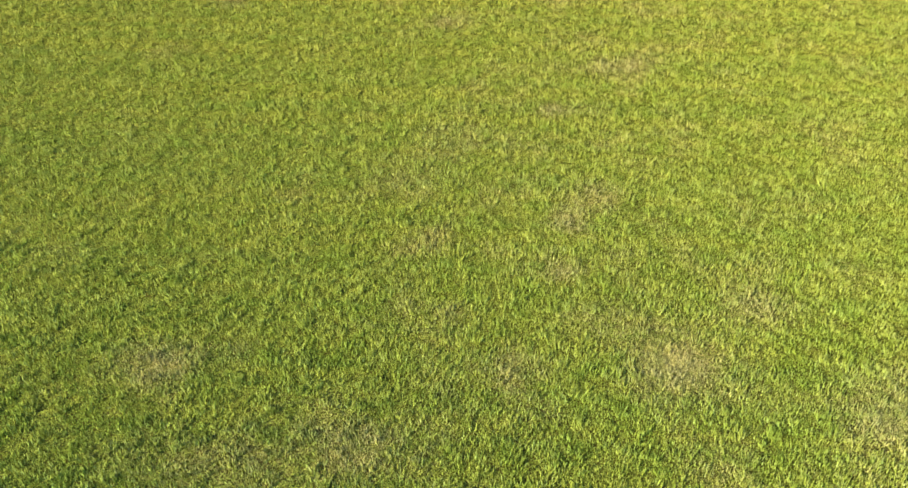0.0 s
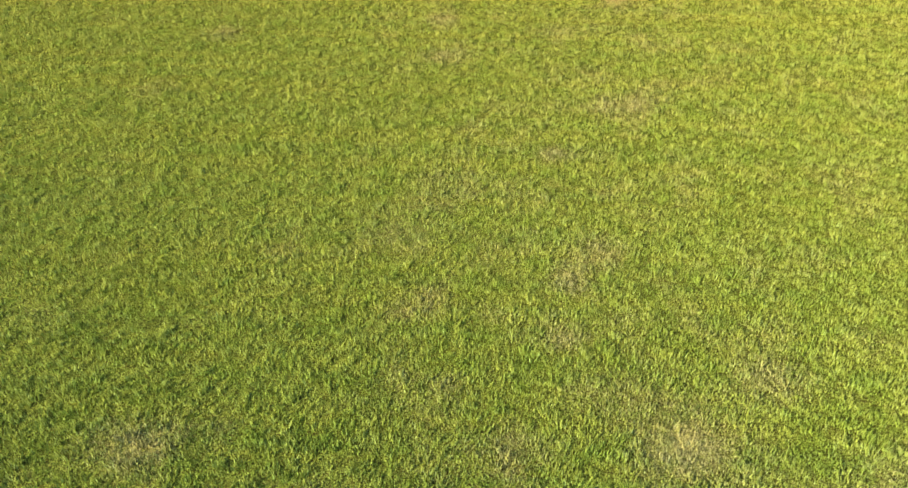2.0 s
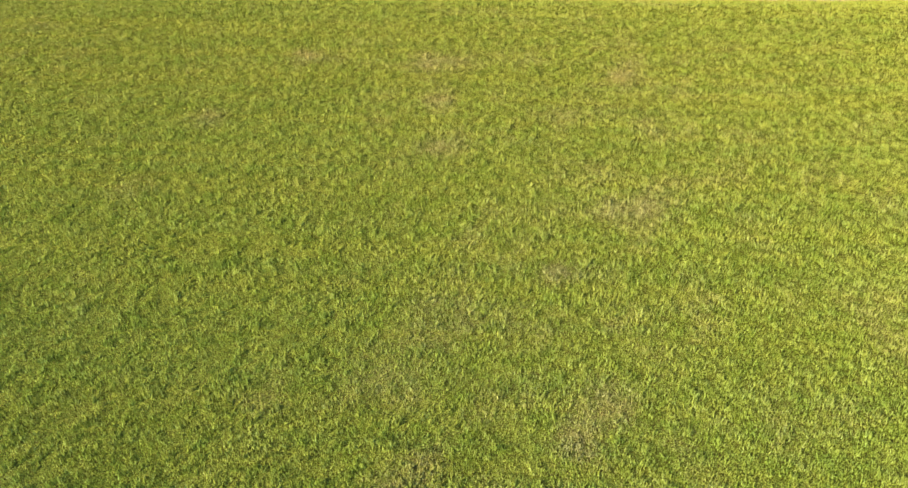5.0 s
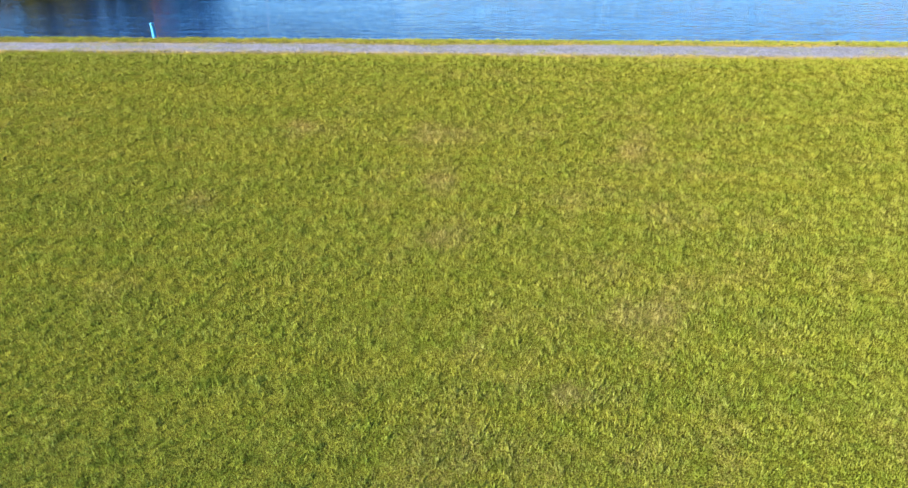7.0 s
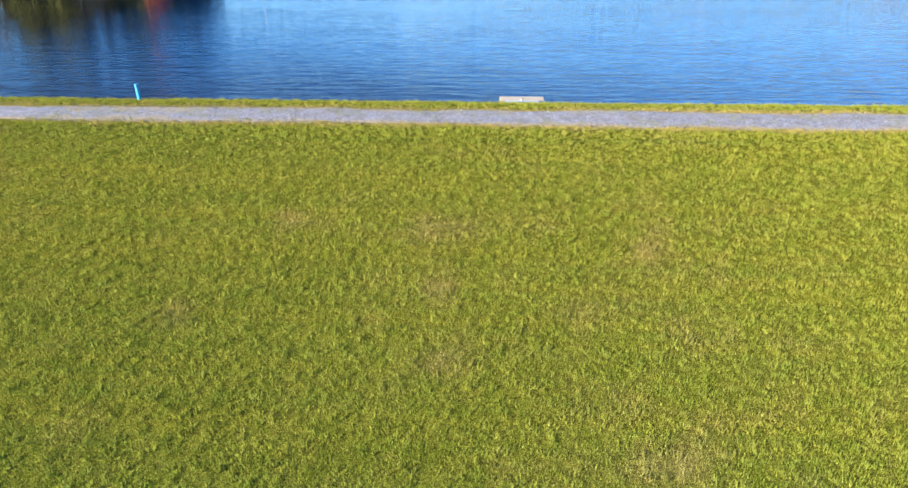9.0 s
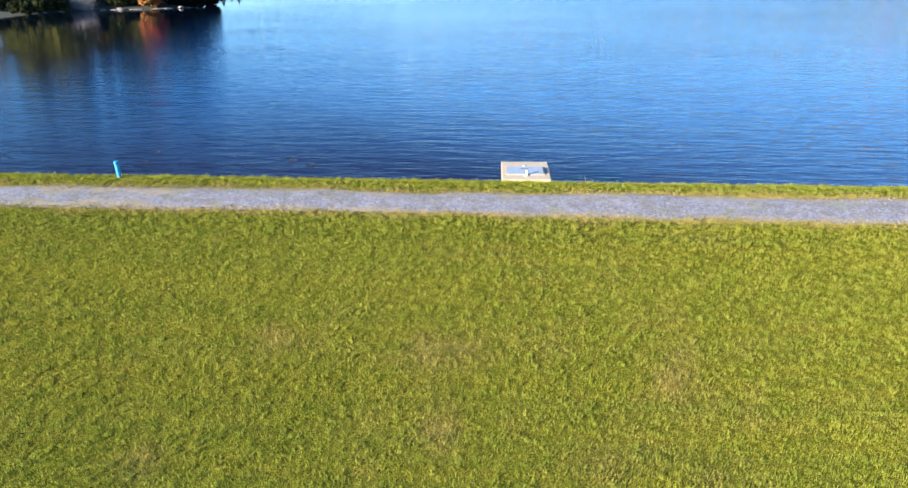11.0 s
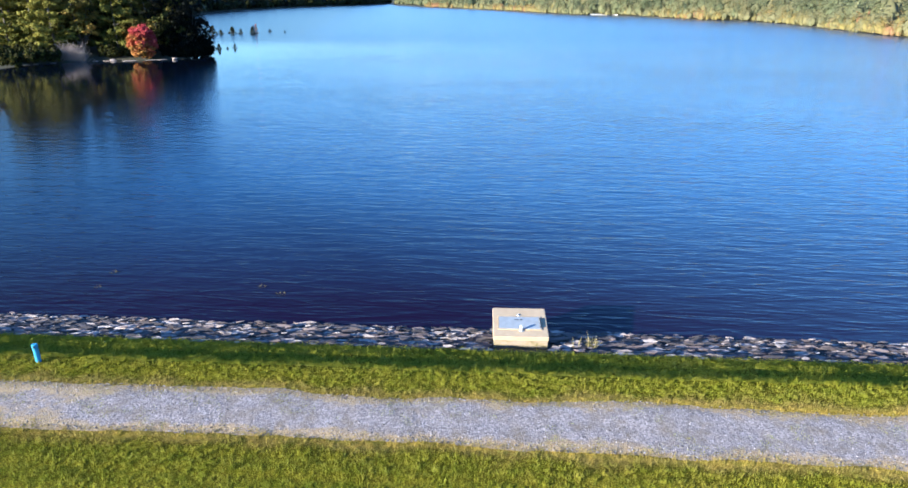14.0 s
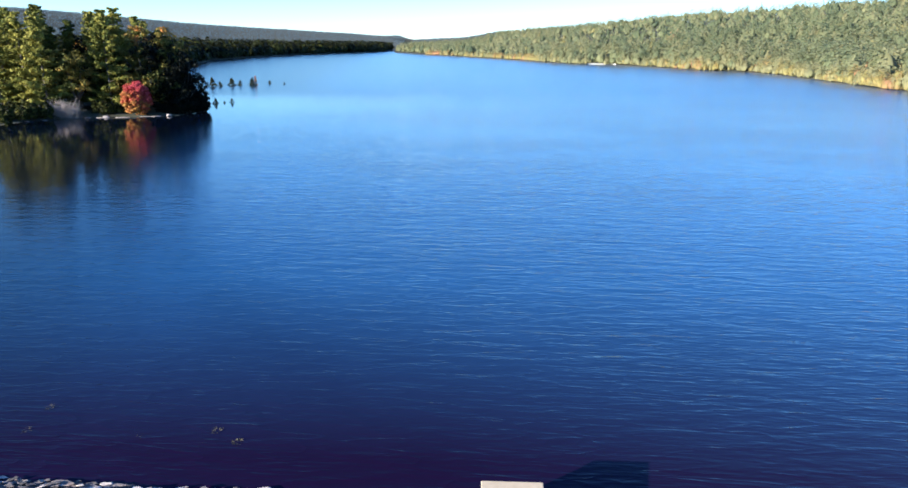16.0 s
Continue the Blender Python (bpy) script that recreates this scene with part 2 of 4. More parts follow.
def make_water():
    m = Nodes("lake_water")
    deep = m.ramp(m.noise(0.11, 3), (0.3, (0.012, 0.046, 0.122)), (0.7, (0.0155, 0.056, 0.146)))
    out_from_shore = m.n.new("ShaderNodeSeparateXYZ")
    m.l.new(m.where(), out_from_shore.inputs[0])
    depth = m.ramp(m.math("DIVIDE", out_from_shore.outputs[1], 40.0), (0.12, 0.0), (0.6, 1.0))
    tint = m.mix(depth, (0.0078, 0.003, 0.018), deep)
    # The headland's dark reflection, put into the water colour on the left.
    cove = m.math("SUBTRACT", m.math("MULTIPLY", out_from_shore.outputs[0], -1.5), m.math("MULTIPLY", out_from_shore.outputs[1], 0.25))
    headland_reflection = m.ramp(m.math("DIVIDE", cove, 200.0), (0.12, 0.0), (0.3, 0.95))
    tint = m.mix(headland_reflection, tint, (0.0012, 0.0012, 0.003))
    # Darkness put into the gloss: reflection weakened near shore and to the left.
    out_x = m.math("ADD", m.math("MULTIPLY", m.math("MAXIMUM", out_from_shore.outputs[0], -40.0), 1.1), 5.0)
    dimmed_reflection = m.ramp(m.math("DIVIDE", m.math("ADD", out_from_shore.outputs[1], out_x), 40.0), (0.16, 0.1), (0.72, 0.5))
    m.put(Specular_IOR_Level=dimmed_reflection)
    far = m.ramp(m.math("DIVIDE", out_from_shore.outputs[1], 400.0), (0.05, 0.03), (0.5, 0.21))
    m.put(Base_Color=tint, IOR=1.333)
    swell = m.noise(1.0, 2, 0.5, m.where(0.3, 1.25, 1, 0.04), 0.4)
    ripple = m.noise(1.0, 3, 0.55, m.where(0.9, 4.6, 1, -0.05))
    crest = m.math("SUBTRACT", 1.0, m.math("ABSOLUTE", m.math("SUBTRACT", m.math("MULTIPLY", m.noise(1.0, 2, 0.5, m.where(0.27, 1.25, 1, -0.05), 0.5), 2.0), 1.0)))
    swell = m.math("ADD", m.math("MULTIPLY", swell, 0.55), m.math("MULTIPLY", m.math("POWER", crest, 8.0), 0.095))
    gust = m.ramp(m.noise(0.035, 3, 0.5, m.where(0.6, 1.6, 1)), (0.3, 0.55), (0.7, 1.0))
    lee = m.ramp(m.math("DIVIDE", m.math("ADD", out_from_shore.outputs[0], 100.0), 100.0), (0.38, 0.1), (0.86, 1.0))
    gust = m.math("MULTIPLY", gust, lee)
    m.put(Roughness=m.math("MULTIPLY", far, m.math("MAXIMUM", lee, m.ramp(m.math("DIVIDE", out_from_shore.outputs[1], 400.0), (0.28, 0.0), (0.45, 1.0)))))
    n1 = m.bump(m.math("MULTIPLY", swell, gust), 0.7, 0.2, to=1)
    n2 = m.bump(m.math("MULTIPLY", ripple, gust), 0.6, 0.05, to=1, normal=n1)
    m.l.new(n2, m.bsdf.inputs["Normal"])
    return m.mat


def make_concrete():
    m = Nodes("weathered_concrete")
    c = m.ramp(m.noise(2.2, 6, 0.65), (0.3, (0.4, 0.3, 0.195)), (0.7, (0.5, 0.385, 0.265)))
    c = m.mix(m.ramp(m.noise(30, 3, 0.7), (0.35, 0.35), (0.6, 0.0)), c, (0.38, 0.27, 0.18))
    m.put(Base_Color=c, Roughness=0.88)
    m.bump(m.noise(60, 4, 0.7), 0.35, 0.01)
    return m.mat


def make_mossy_concrete():
    m = Nodes("mossy_concrete")
    c = m.ramp(m.noise(3.0, 6, 0.7, m.where(1, 1, 2.5)), (0.35, (0.17, 0.14, 0.05)), (0.5, (0.3, 0.235, 0.15)), (0.7, (0.36, 0.285, 0.24)))
    m.put(Base_Color=c, Roughness=0.95)
    m.bump(m.noise(18, 5, 0.7), 0.6, 0.03)
    return m.mat


def make_steel():
    m = Nodes("galvanised_steel")
    m.put(Base_Color=m.ramp(m.noise(5, 5), (0.3, (0.36, 0.38, 0.4)), (0.7, (0.45, 0.47, 0.49))), Metallic=0.35, Roughness=0.55)
    m.bump(m.noise(40, 3), 0.1, 0.005)
    return m.mat


def make_paint(name, a, b, rough=0.45, scale=7):
    m = Nodes(name)
    m.put(Base_Color=m.ramp(m.noise(scale, 5, 0.6), (0.35, a), (0.65, b)), Roughness=rough)
    return m.mat


def make_leaf(name, *stops, through=0.25, vary=0.22, keep=0.0):
    """Foliage whose colour runs with the attribute tint, and a little from leaf to leaf."""
    m = Nodes(name)
    r = m.n.new("ShaderNodeNewGeometry").outputs["Random Per Island"]
    k = m.math("ADD", m.attr("tint"), m.math("MULTIPLY", m.math("SUBTRACT", r, 0.5), vary))
    k = m.math("ADD", k, m.math("MULTIPLY", m.math("SUBTRACT", m.noise(0.45, 3, 0.6), 0.5), 0.3))
    return m.leafy(m.ramp(k, *stops), through, 0.6, m.softened((-0.2, -0.2, 0.7), keep) if keep else None)


def make_bark():
    m = Nodes("bark")
    m.put(Base_Color=m.ramp(m.noise(3, 5, 0.7, m.where(3, 3, 0.6)), (0.3, (0.05, 0.04, 0.03)), (0.7, (0.16, 0.13, 0.1))), Roughness=0.95)
    m.bump(m.noise(8, 4, 0.7, m.where(3, 3, 0.5)), 0.7, 0.04)
    return m.mat


GRASS, TURF, GRAVEL, PEBBLE = make_grass_blade(), make_turf(), make_gravel(), make_pebble()
STONE, STONES, RUBBLE, FLOOR, WATER = make_stone("slab_stone", False), make_stone("slab_stones", True), make_rubble(), make_forest_floor(), make_water()
CONCRETE, MOSSY, STEEL = make_concrete(), make_mossy_concrete(), make_steel()
BLUE = make_paint("blue_paint", (0.04, 0.22, 0.4), (0.07, 0.3, 0.5))
WHITE = make_paint("white_paint", (0.7, 0.7, 0.68), (0.82, 0.82, 0.8))
DARK = make_paint("dark_metal", (0.03, 0.03, 0.035), (0.06, 0.06, 0.065))
SAND = make_paint("pale_sand", (0.5, 0.46, 0.4), (0.62, 0.58, 0.52), 0.95, 0.4)
BARK = make_bark()
GREYWOOD = make_paint("bleached_wood", (0.23, 0.185, 0.165), (0.36, 0.29, 0.26), 0.9)
PINE = make_leaf("pine_needles", (0.0, (0.008, 0.011, 0.003)), (0.5, (0.08, 0.085, 0.016)), (1.0, (0.27, 0.235, 0.045)), through=0.14)
# Near-black end: shade put into the leaf colour at the headland tip.
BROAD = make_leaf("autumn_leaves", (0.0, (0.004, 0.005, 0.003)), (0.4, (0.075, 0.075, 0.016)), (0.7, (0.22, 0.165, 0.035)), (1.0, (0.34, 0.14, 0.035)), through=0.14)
RED = make_leaf("red_maple_leaves", (0.0, (0.3, 0.2, 0.04)), (0.4, (0.38, 0.14, 0.045)), (0.7, (0.4, 0.07, 0.06)), (1.0, (0.46, 0.07, 0.085)))
WOODS = make_leaf("mixed_woods", (0.0, (0.06, 0.08, 0.05)), (0.3, (0.175, 0.188, 0.095)), (0.6, (0.265, 0.238, 0.12)), (0.8, (0.32, 0.265, 0.09)), (1.0, (0.38, 0.2, 0.11)), through=0.4, vary=0.12, keep=0.7)
# Blue-grey of the air's haze, put into the leaf colour of the ridge.
FARWOODS = make_leaf("haze_tinted_woods", (0.0, (0.11, 0.145, 0.17)), (1.0, (0.16, 0.19, 0.205)), through=0.4, vary=0.12, keep=0.3)
REED = make_leaf("dry_reed", (0.0, (0.12, 0.12, 0.035)), (1.0, (0.42, 0.34, 0.18)))
WEED = make_leaf("water_weed_leaf", (0.0, (0.04, 0.036, 0.018)), (1.0, (0.2, 0.17, 0.11)))

# ---------------------------------------------------------------- the lie of the land
WATER_Z = -1.1
PROFILE_Y = [-50, -10.9, -10.0, -9.2, -8.3, -6.1, -5.2, -4.75, -4.4, -3.3, -2.7, -0.95, -0.7, 0.1, 2.95, 12, 40]
PROFILE_Z = [-9.7, 1.42, 1.6, 1.65, 1.63, 1.63, 1.6, 1.52, 1.33, 0.86, 0.68, 0.0, -0.1, -0.42, -1.2, -4.2, -6.0]
RIGHT_Y = [-400, 0, 225, 245, 271, 300, 342, 378, 389, 402, 437, 476, 494, 504, 546, 619, 686, 769, 872, 985, 1064, 1300, 2200, 4600]
RIGHT_X = [280, 175, 136, 136, 139, 141, 144, 142, 131, 118, 110, 98, 85, 61, 42, 20, -7, -41, -91, -136, -165, -200, -280, -590]
LEFT_Y = [-400, 0, 60, 97, 105.6, 112, 114, 116, 118, 123, 127, 155, 205, 310, 525, 683, 826, 983, 1053, 1300, 4600]
LEFT_X = [-240, -160, -112, -88.5, -88.3, -85.5, -77, -73.5, -68, -65.6, -63.7, -82, -107, -165, -232, -246, -245, -221, -200, -202, -595]


# the far ridges by bearing (x / y): bearing, distance of the crest, height of the crest
LEFT_RIDGE = [(-0.82, 1400, 93), (-0.7, 1500, 86), (-0.6, 1700, 83), (-0.5, 1950, 75), (-0.4, 2300, 69), (-0.31, 2700, 66), (-0.22, 3300, 61), (-0.17, 3700, 54), (-0.145, 3800, 57), (-0.126, 3900, 34), (-0.09, 4000, 20)]
RIGHT_RIDGE = [(-0.15, 3400, 20), (-0.126, 3300, 32), (-0.0926, 3200, 38), (-0.049, 3000, 43), (-0.005, 2600, 60), (0.0387, 2300, 58), (0.12, 1900, 60), (0.3, 1500, 40)]


def ridge_height(x, y, rows):
    b = x / np.maximum(y + 16.0, 1.0)
    far, top = (np.interp(b, [r[0] for r in rows], [r[k] for r in rows]) for k in (1, 2))
    edge = smooth(rows[0][0] - 0.1, rows[0][0], b) * smooth(rows[-1][0] + 0.1, rows[-1][0], b)
    return np.where(y > 300, (WATER_Z - 1.0) + (top - 5) * edge * smooth(0.5, 1.0, y / far), -9.0)


def land(x, y):
    """Height of the ground at x, y (arrays)."""
    x, y = np.asarray(x, float), np.asarray(y, float)
    wander = 0.3 * (fbm(x, x * 0 + 7, 2.6, 3) - 0.5) * smooth(-5.6, -4.6, y) * smooth(-1.0, -2.0, y)
    dam = np.interp(y + wander, PROFILE_Y, PROFILE_Z)
    dam = np.where(y < -50, -9.7, dam)
    near = smooth(60, 30, np.abs(x)) * smooth(40, 20, np.abs(y))
    dam = dam + near * (0.10 * (fbm(x, y, 6.0, 3) - 0.5) * smooth(-8.5, -11, y) + 0.03 * (fbm(x, y * 1.5, 1.1, 3) - 0.5))
    xr, xl = np.interp(y, RIGHT_Y, RIGHT_X), np.interp(y, LEFT_Y, LEFT_X)
    dr, dl = x - xr, xl - x
    rise = lambda d: 0.9 * smooth(-1, 4, d) + 0.02 * np.clip(d, 0, 60)
    top_r = np.clip(66 - 0.018 * y, 8, 70)
    right = WATER_Z - 0.3 + rise(dr) + top_r * smooth(10, 480, dr) + 6 * (fbm(x, y, 160, 3) - 0.5) * smooth(20, 200, dr)
    left = WATER_Z - 0.3 + rise(dl) + 6 * (fbm(x, y, 170, 3) - 0.5) * smooth(60, 250, dl)
    left = np.maximum(left, ridge_height(x, y, LEFT_RIDGE))
    right = np.maximum(right, ridge_height(x, y, RIGHT_RIDGE))
    bed = WATER_Z - 0.3 - 4 * smooth(0, 60, -np.maximum(dr, dl))
    lake = np.where(dr > -1, right, np.where(dl > -1, left, bed))
    k = smooth(14, 34, y)
    out = dam * (1 - k) + lake * k
    side = smooth(-40, 10, np.maximum(dr, dl) - 0)
    return np.where(y < 34, out * (1 - side) + np.maximum(out, 2.0) * side, out)


def ground_sheet():
    xs = np.unique(np.concatenate([np.arange(-24, 24.01, 0.4), np.linspace(-60, 60, 61), np.linspace(-400, 400, 101), np.linspace(-3200, 3200, 90)]).round(3))
    ys = np.unique(np.concatenate([np.concatenate([np.arange(-36, -12, 0.4), np.arange(-12, 4.6, 0.2)]), np.linspace(5, 60, 28), np.linspace(-50, -36, 6), np.linspace(60, 300, 70), np.linspace(300, 1500, 80), np.linspace(1500, 4600, 50), np.linspace(-900, -50, 20)]).round(3))
    X, Y = np.meshgrid(xs, ys)
    Z = land(X, Y)
    nx, ny = len(xs), len(ys)
    idx = np.arange(nx * ny).reshape(ny, nx)
    faces = np.stack([idx[:-1, :-1], idx[:-1, 1:], idx[1:, 1:], idx[1:, :-1]], -1).reshape(-1, 4)
    cy = (Y[:-1, :-1] + Y[1:, 1:]).ravel() / 2
    mat_index = np.where(cy < -0.72, 0, np.where(cy < 40, 1, 2))
    dry = dryness(X.ravel(), Y.ravel())
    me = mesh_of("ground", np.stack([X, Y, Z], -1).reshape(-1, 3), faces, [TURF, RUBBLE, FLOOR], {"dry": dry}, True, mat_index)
    return tagged(new("ground", me), "mown grass dam slope running on into wooded valley sides", "ground", kind="structure")


# straw-coloured spots in the lawn: x, y, radius
DRY = [(-5.1, -27.6, 0.55), (-0.4, -27.4, 0.6), (3.1, -26.1, 0.6), (0.45, -24.6, 0.5), (-1.7, -25.0, 0.6), (0.4, -25.6, 0.45), (1.25, -23.8, 0.5),
       (0.55, -21.3, 0.5), (-8.3, -19.1, 1.0), (2.1, -19.5, 0.9), (-2.3, -13.8, 1.0), (-2.2, -15.6, 0.6), (-7.5, -16.6, 0.7), (2.5, -14.3, 0.7),
       (-2.0, -17.5, 0.8), (-5.9, -13.5, 0.7), (1.7, -27.2, 0.8), (4.2, -27.9, 0.9), (-2.2, -28.5, 0.7)]


def dryness(x, y):
    """0 for green turf, 1 for straw."""
    d = 0.2 + 0.7 * (fbm(x, y, 0.7, 4) - 0.5) + 0.3 * (fbm(x * 0.1, y, 0.8, 2) - 0.5) + 0.3 * (fbm(x + 50, y, 7, 2) - 0.5)
    for px, py, r in DRY:
        d = d + 0.48 * np.exp(-(((x - px) / (0.8 * r)) ** 2 + ((y - py) / (0.6 * r)) ** 2))
    edge = np.minimum(np.abs(y - track_near(x)), np.abs(y - track_far(x)))
    return np.clip(d + 0.8 * np.exp(-(edge / (0.2 + 0.38 * vnoise(x, y * 0, 0.7))) ** 2), 0, 1)


def track_near(x):
    return -8.25 + 0.2 * (fbm(x, x * 0 + 3, 3.0, 3) - 0.5) * 2


def track_far(x):
    return -6.2 + 0.32 * (fbm(x, x * 0 + 40, 3.4, 3) - 0.5) * 2


ground = ground_sheet()

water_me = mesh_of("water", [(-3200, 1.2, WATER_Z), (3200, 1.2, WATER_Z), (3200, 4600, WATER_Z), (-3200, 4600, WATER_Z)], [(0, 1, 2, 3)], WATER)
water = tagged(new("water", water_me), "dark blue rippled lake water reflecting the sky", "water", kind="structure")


def gravel_track():
    xs = np.arange(-70, 70.01, 0.2)
    fr = np.linspace(0, 1, 15)
    a, b = track_near(xs), track_far(xs)
    X = np.repeat(xs[:, None], len(fr), 1)
    Y = a[:, None] + (b - a)[:, None] * fr
    Z = land(X, Y) + 0.03 * np.minimum(1, 6 * np.minimum(fr, 1 - fr)) + 0.012 * (fbm(X, Y, 0.5, 2) - 0.5) - 0.004
    side = np.minimum(Y - a[:, None], b[:, None] - Y)
    worn = 0.95 * np.exp(-(side / (0.24 + 0.42 * vnoise(X, Y * 0, 0.8))) ** 2) + 0.5 * smooth(-7, -13, X) * smooth(0.3, 0.6, fbm(X, Y, 1.5, 3)) + 0.6 * np.exp(-(((X - 0.6) / 0.45) ** 2 + ((Y + 7.8) / 0.4) ** 2))
    n, k = len(xs), len(fr)
    idx = np.arange(n * k).reshape(n, k)
    faces = np.stack([idx[:-1, :-1], idx[1:, :-1], idx[1:, 1:], idx[:-1, 1:]], -1).reshape(-1, 4)
    me = mesh_of("gravel_track", np.stack([X, Y, Z], -1).reshape(-1, 3), faces, GRAVEL, {"worn": worn.ravel()}, True)
    return tagged(new("gravel_track", me), "pale grey crushed gravel track along the dam crest", "track", kind="structure")


track = gravel_track()


# ---------------------------------------------------------------- the dam
def valve_box():
    """Concrete chamber with a steel hatch on its top, set into the stone facing."""
    root = new("valve_box")
    root.matrix_world = pose(0.03, 1.1, 0.04, 5.2, 0, 1.5)
    tagged(root, "tan concrete valve chamber with steel hatch, beside the stone facing", "valve box")
    w, top = 1.99, 0.1
    part("body", box_bm(w - 0.06, w - 0.06, 1.8, (0, 0, top - 0.17 - 0.9), 0.02), MOSSY, root, "mossy stained lower concrete wall")
    cap = part("cap_slab", box_bm(w, w, 0.17, (0, 0, top - 0.085), 0.025, 3), CONCRETE, root, "pale tan concrete slab")
    hx, hy = 1.5, 0.8
    hatch = part("hatch", box_bm(hx, hy, 0.035, (-0.02, -0.09, top + 0.017), 0.008), STEEL, root, "flat galvanised steel hatch plate")
    for sx, sy, cx, cy in ((hx + 0.1, 0.045, 0, hy / 2 + 0.025), (hx + 0.1, 0.045, 0, -hy / 2 - 0.025), (0.045, hy, -hx / 2 - 0.025, 0), (0.045, hy, hx / 2 + 0.025, 0)):
        part("frame_bar", box_bm(sx, sy, 0.03, (cx - 0.02, cy - 0.09, top + 0.012), 0.006), CONCRETE, hatch)
    part("hinge", tube_bm(0.022, 0.022, 0.62, (0, 0, 0), 12, 0, pose(hx / 2 - 0.01, 0.2, top + 0.055, 90, 0, 0)), DARK, hatch, "dark hinge rod")
    for k, bx in enumerate((-0.16, -0.09, -0.03, 0.05, 0.1)):
        part("marking_bar", box_bm(0.04, 0.07 if k % 2 else 0.05, 0.004, (bx - 0.02, 0.1, top + 0.037), 0), DARK, hatch)
    stem = part("valve_stem", tube_bm(0.05, 0.046, 0.17, (0.02, -0.58, top), 18, 0.01), WHITE, root, "white painted valve stem")
    part("stem_cap", tube_bm(0.065, 0.045, 0.06, (0.02, -0.58, top + 0.17), 18, 0.012), WHITE, stem)
    part("stem_flange", tube_bm(0.1, 0.1, 0.02, (0.02, -0.58, top), 18, 0.004), STEEL, stem)
    vent = part("vent_cap", tube_bm(0.065, 0.055, 0.035, (-0.04, 0.46, top), 18, 0.015), WHITE, root, "small white vent cap")
    part("vent_slot", box_bm(0.06, 0.03, 0.004, (-0.04, 0.46, top + 0.036), 0), DARK, vent)
    return root


def marker_post():
    root = new("marker_post")
    root.matrix_world = pose(-13.83, -5.2, 1.62, 0, -1.0, 20)
    tagged(root, "short bright blue capped pipe standing in the crest grass", "post")
    part("pipe", tube_bm(0.072, 0.072, 0.5, (0, 0, 0), 28, 0.006), BLUE, root, smooth_faces=False)
    cap = part("cap", tube_bm(0.082, 0.077, 0.1, (0, 0, 0.46), 28, 0.014), BLUE, root, "domed blue cap")
    part("lock_lug", box_bm(0.04, 0.035, 0.06, (0.0, -0.09, 0.5), 0.006), DARK, cap)
    return root


valve = valve_box()
post = marker_post()


def stone_mesh(seed, name, thick):
    """A broken flat slab with uneven edges."""
    r = random.Random(seed)
    bm = bmesh.new()
    n = r.choice((4, 5, 5, 6))
    ring = []
    for k in range(n):
        a = 2 * math.pi * (k + r.uniform(-0.28, 0.28)) / n
        d = r.uniform(0.42, 0.6)
        ring.append((math.cos(a) * d, math.sin(a) * d))
    lo = [bm.verts.new((x * 0.9, y * 0.9, -thick)) for x, y in ring]
    mid = [bm.verts.new((x * 1.03, y * 1.03, r.uniform(-0.3, 0.35) * thick)) for x, y in ring]
    hi = [bm.verts.new((x * r.uniform(0.78, 0.9), y * r.uniform(0.78, 0.9), thick * r.uniform(0.6, 1.1))) for x, y in ring]
    for a, b in ((lo, mid), (mid, hi)):
        for k in range(n):
            bm.faces.new((a[k], a[(k + 1) % n], b[(k + 1) % n], b[k]))
    bm.faces.new(hi)
    bm.faces.new(lo[::-1])
    bmesh.ops.triangulate(bm, faces=[f for f in bm.faces if len(f.verts) > 4])
    bmesh.ops.recalc_face_normals(bm, faces=bm.faces)
    me = bpy.data.meshes.new(name)
    bm.to_mesh(me)
    bm.free()
    me.materials.append(STONE)
    return me


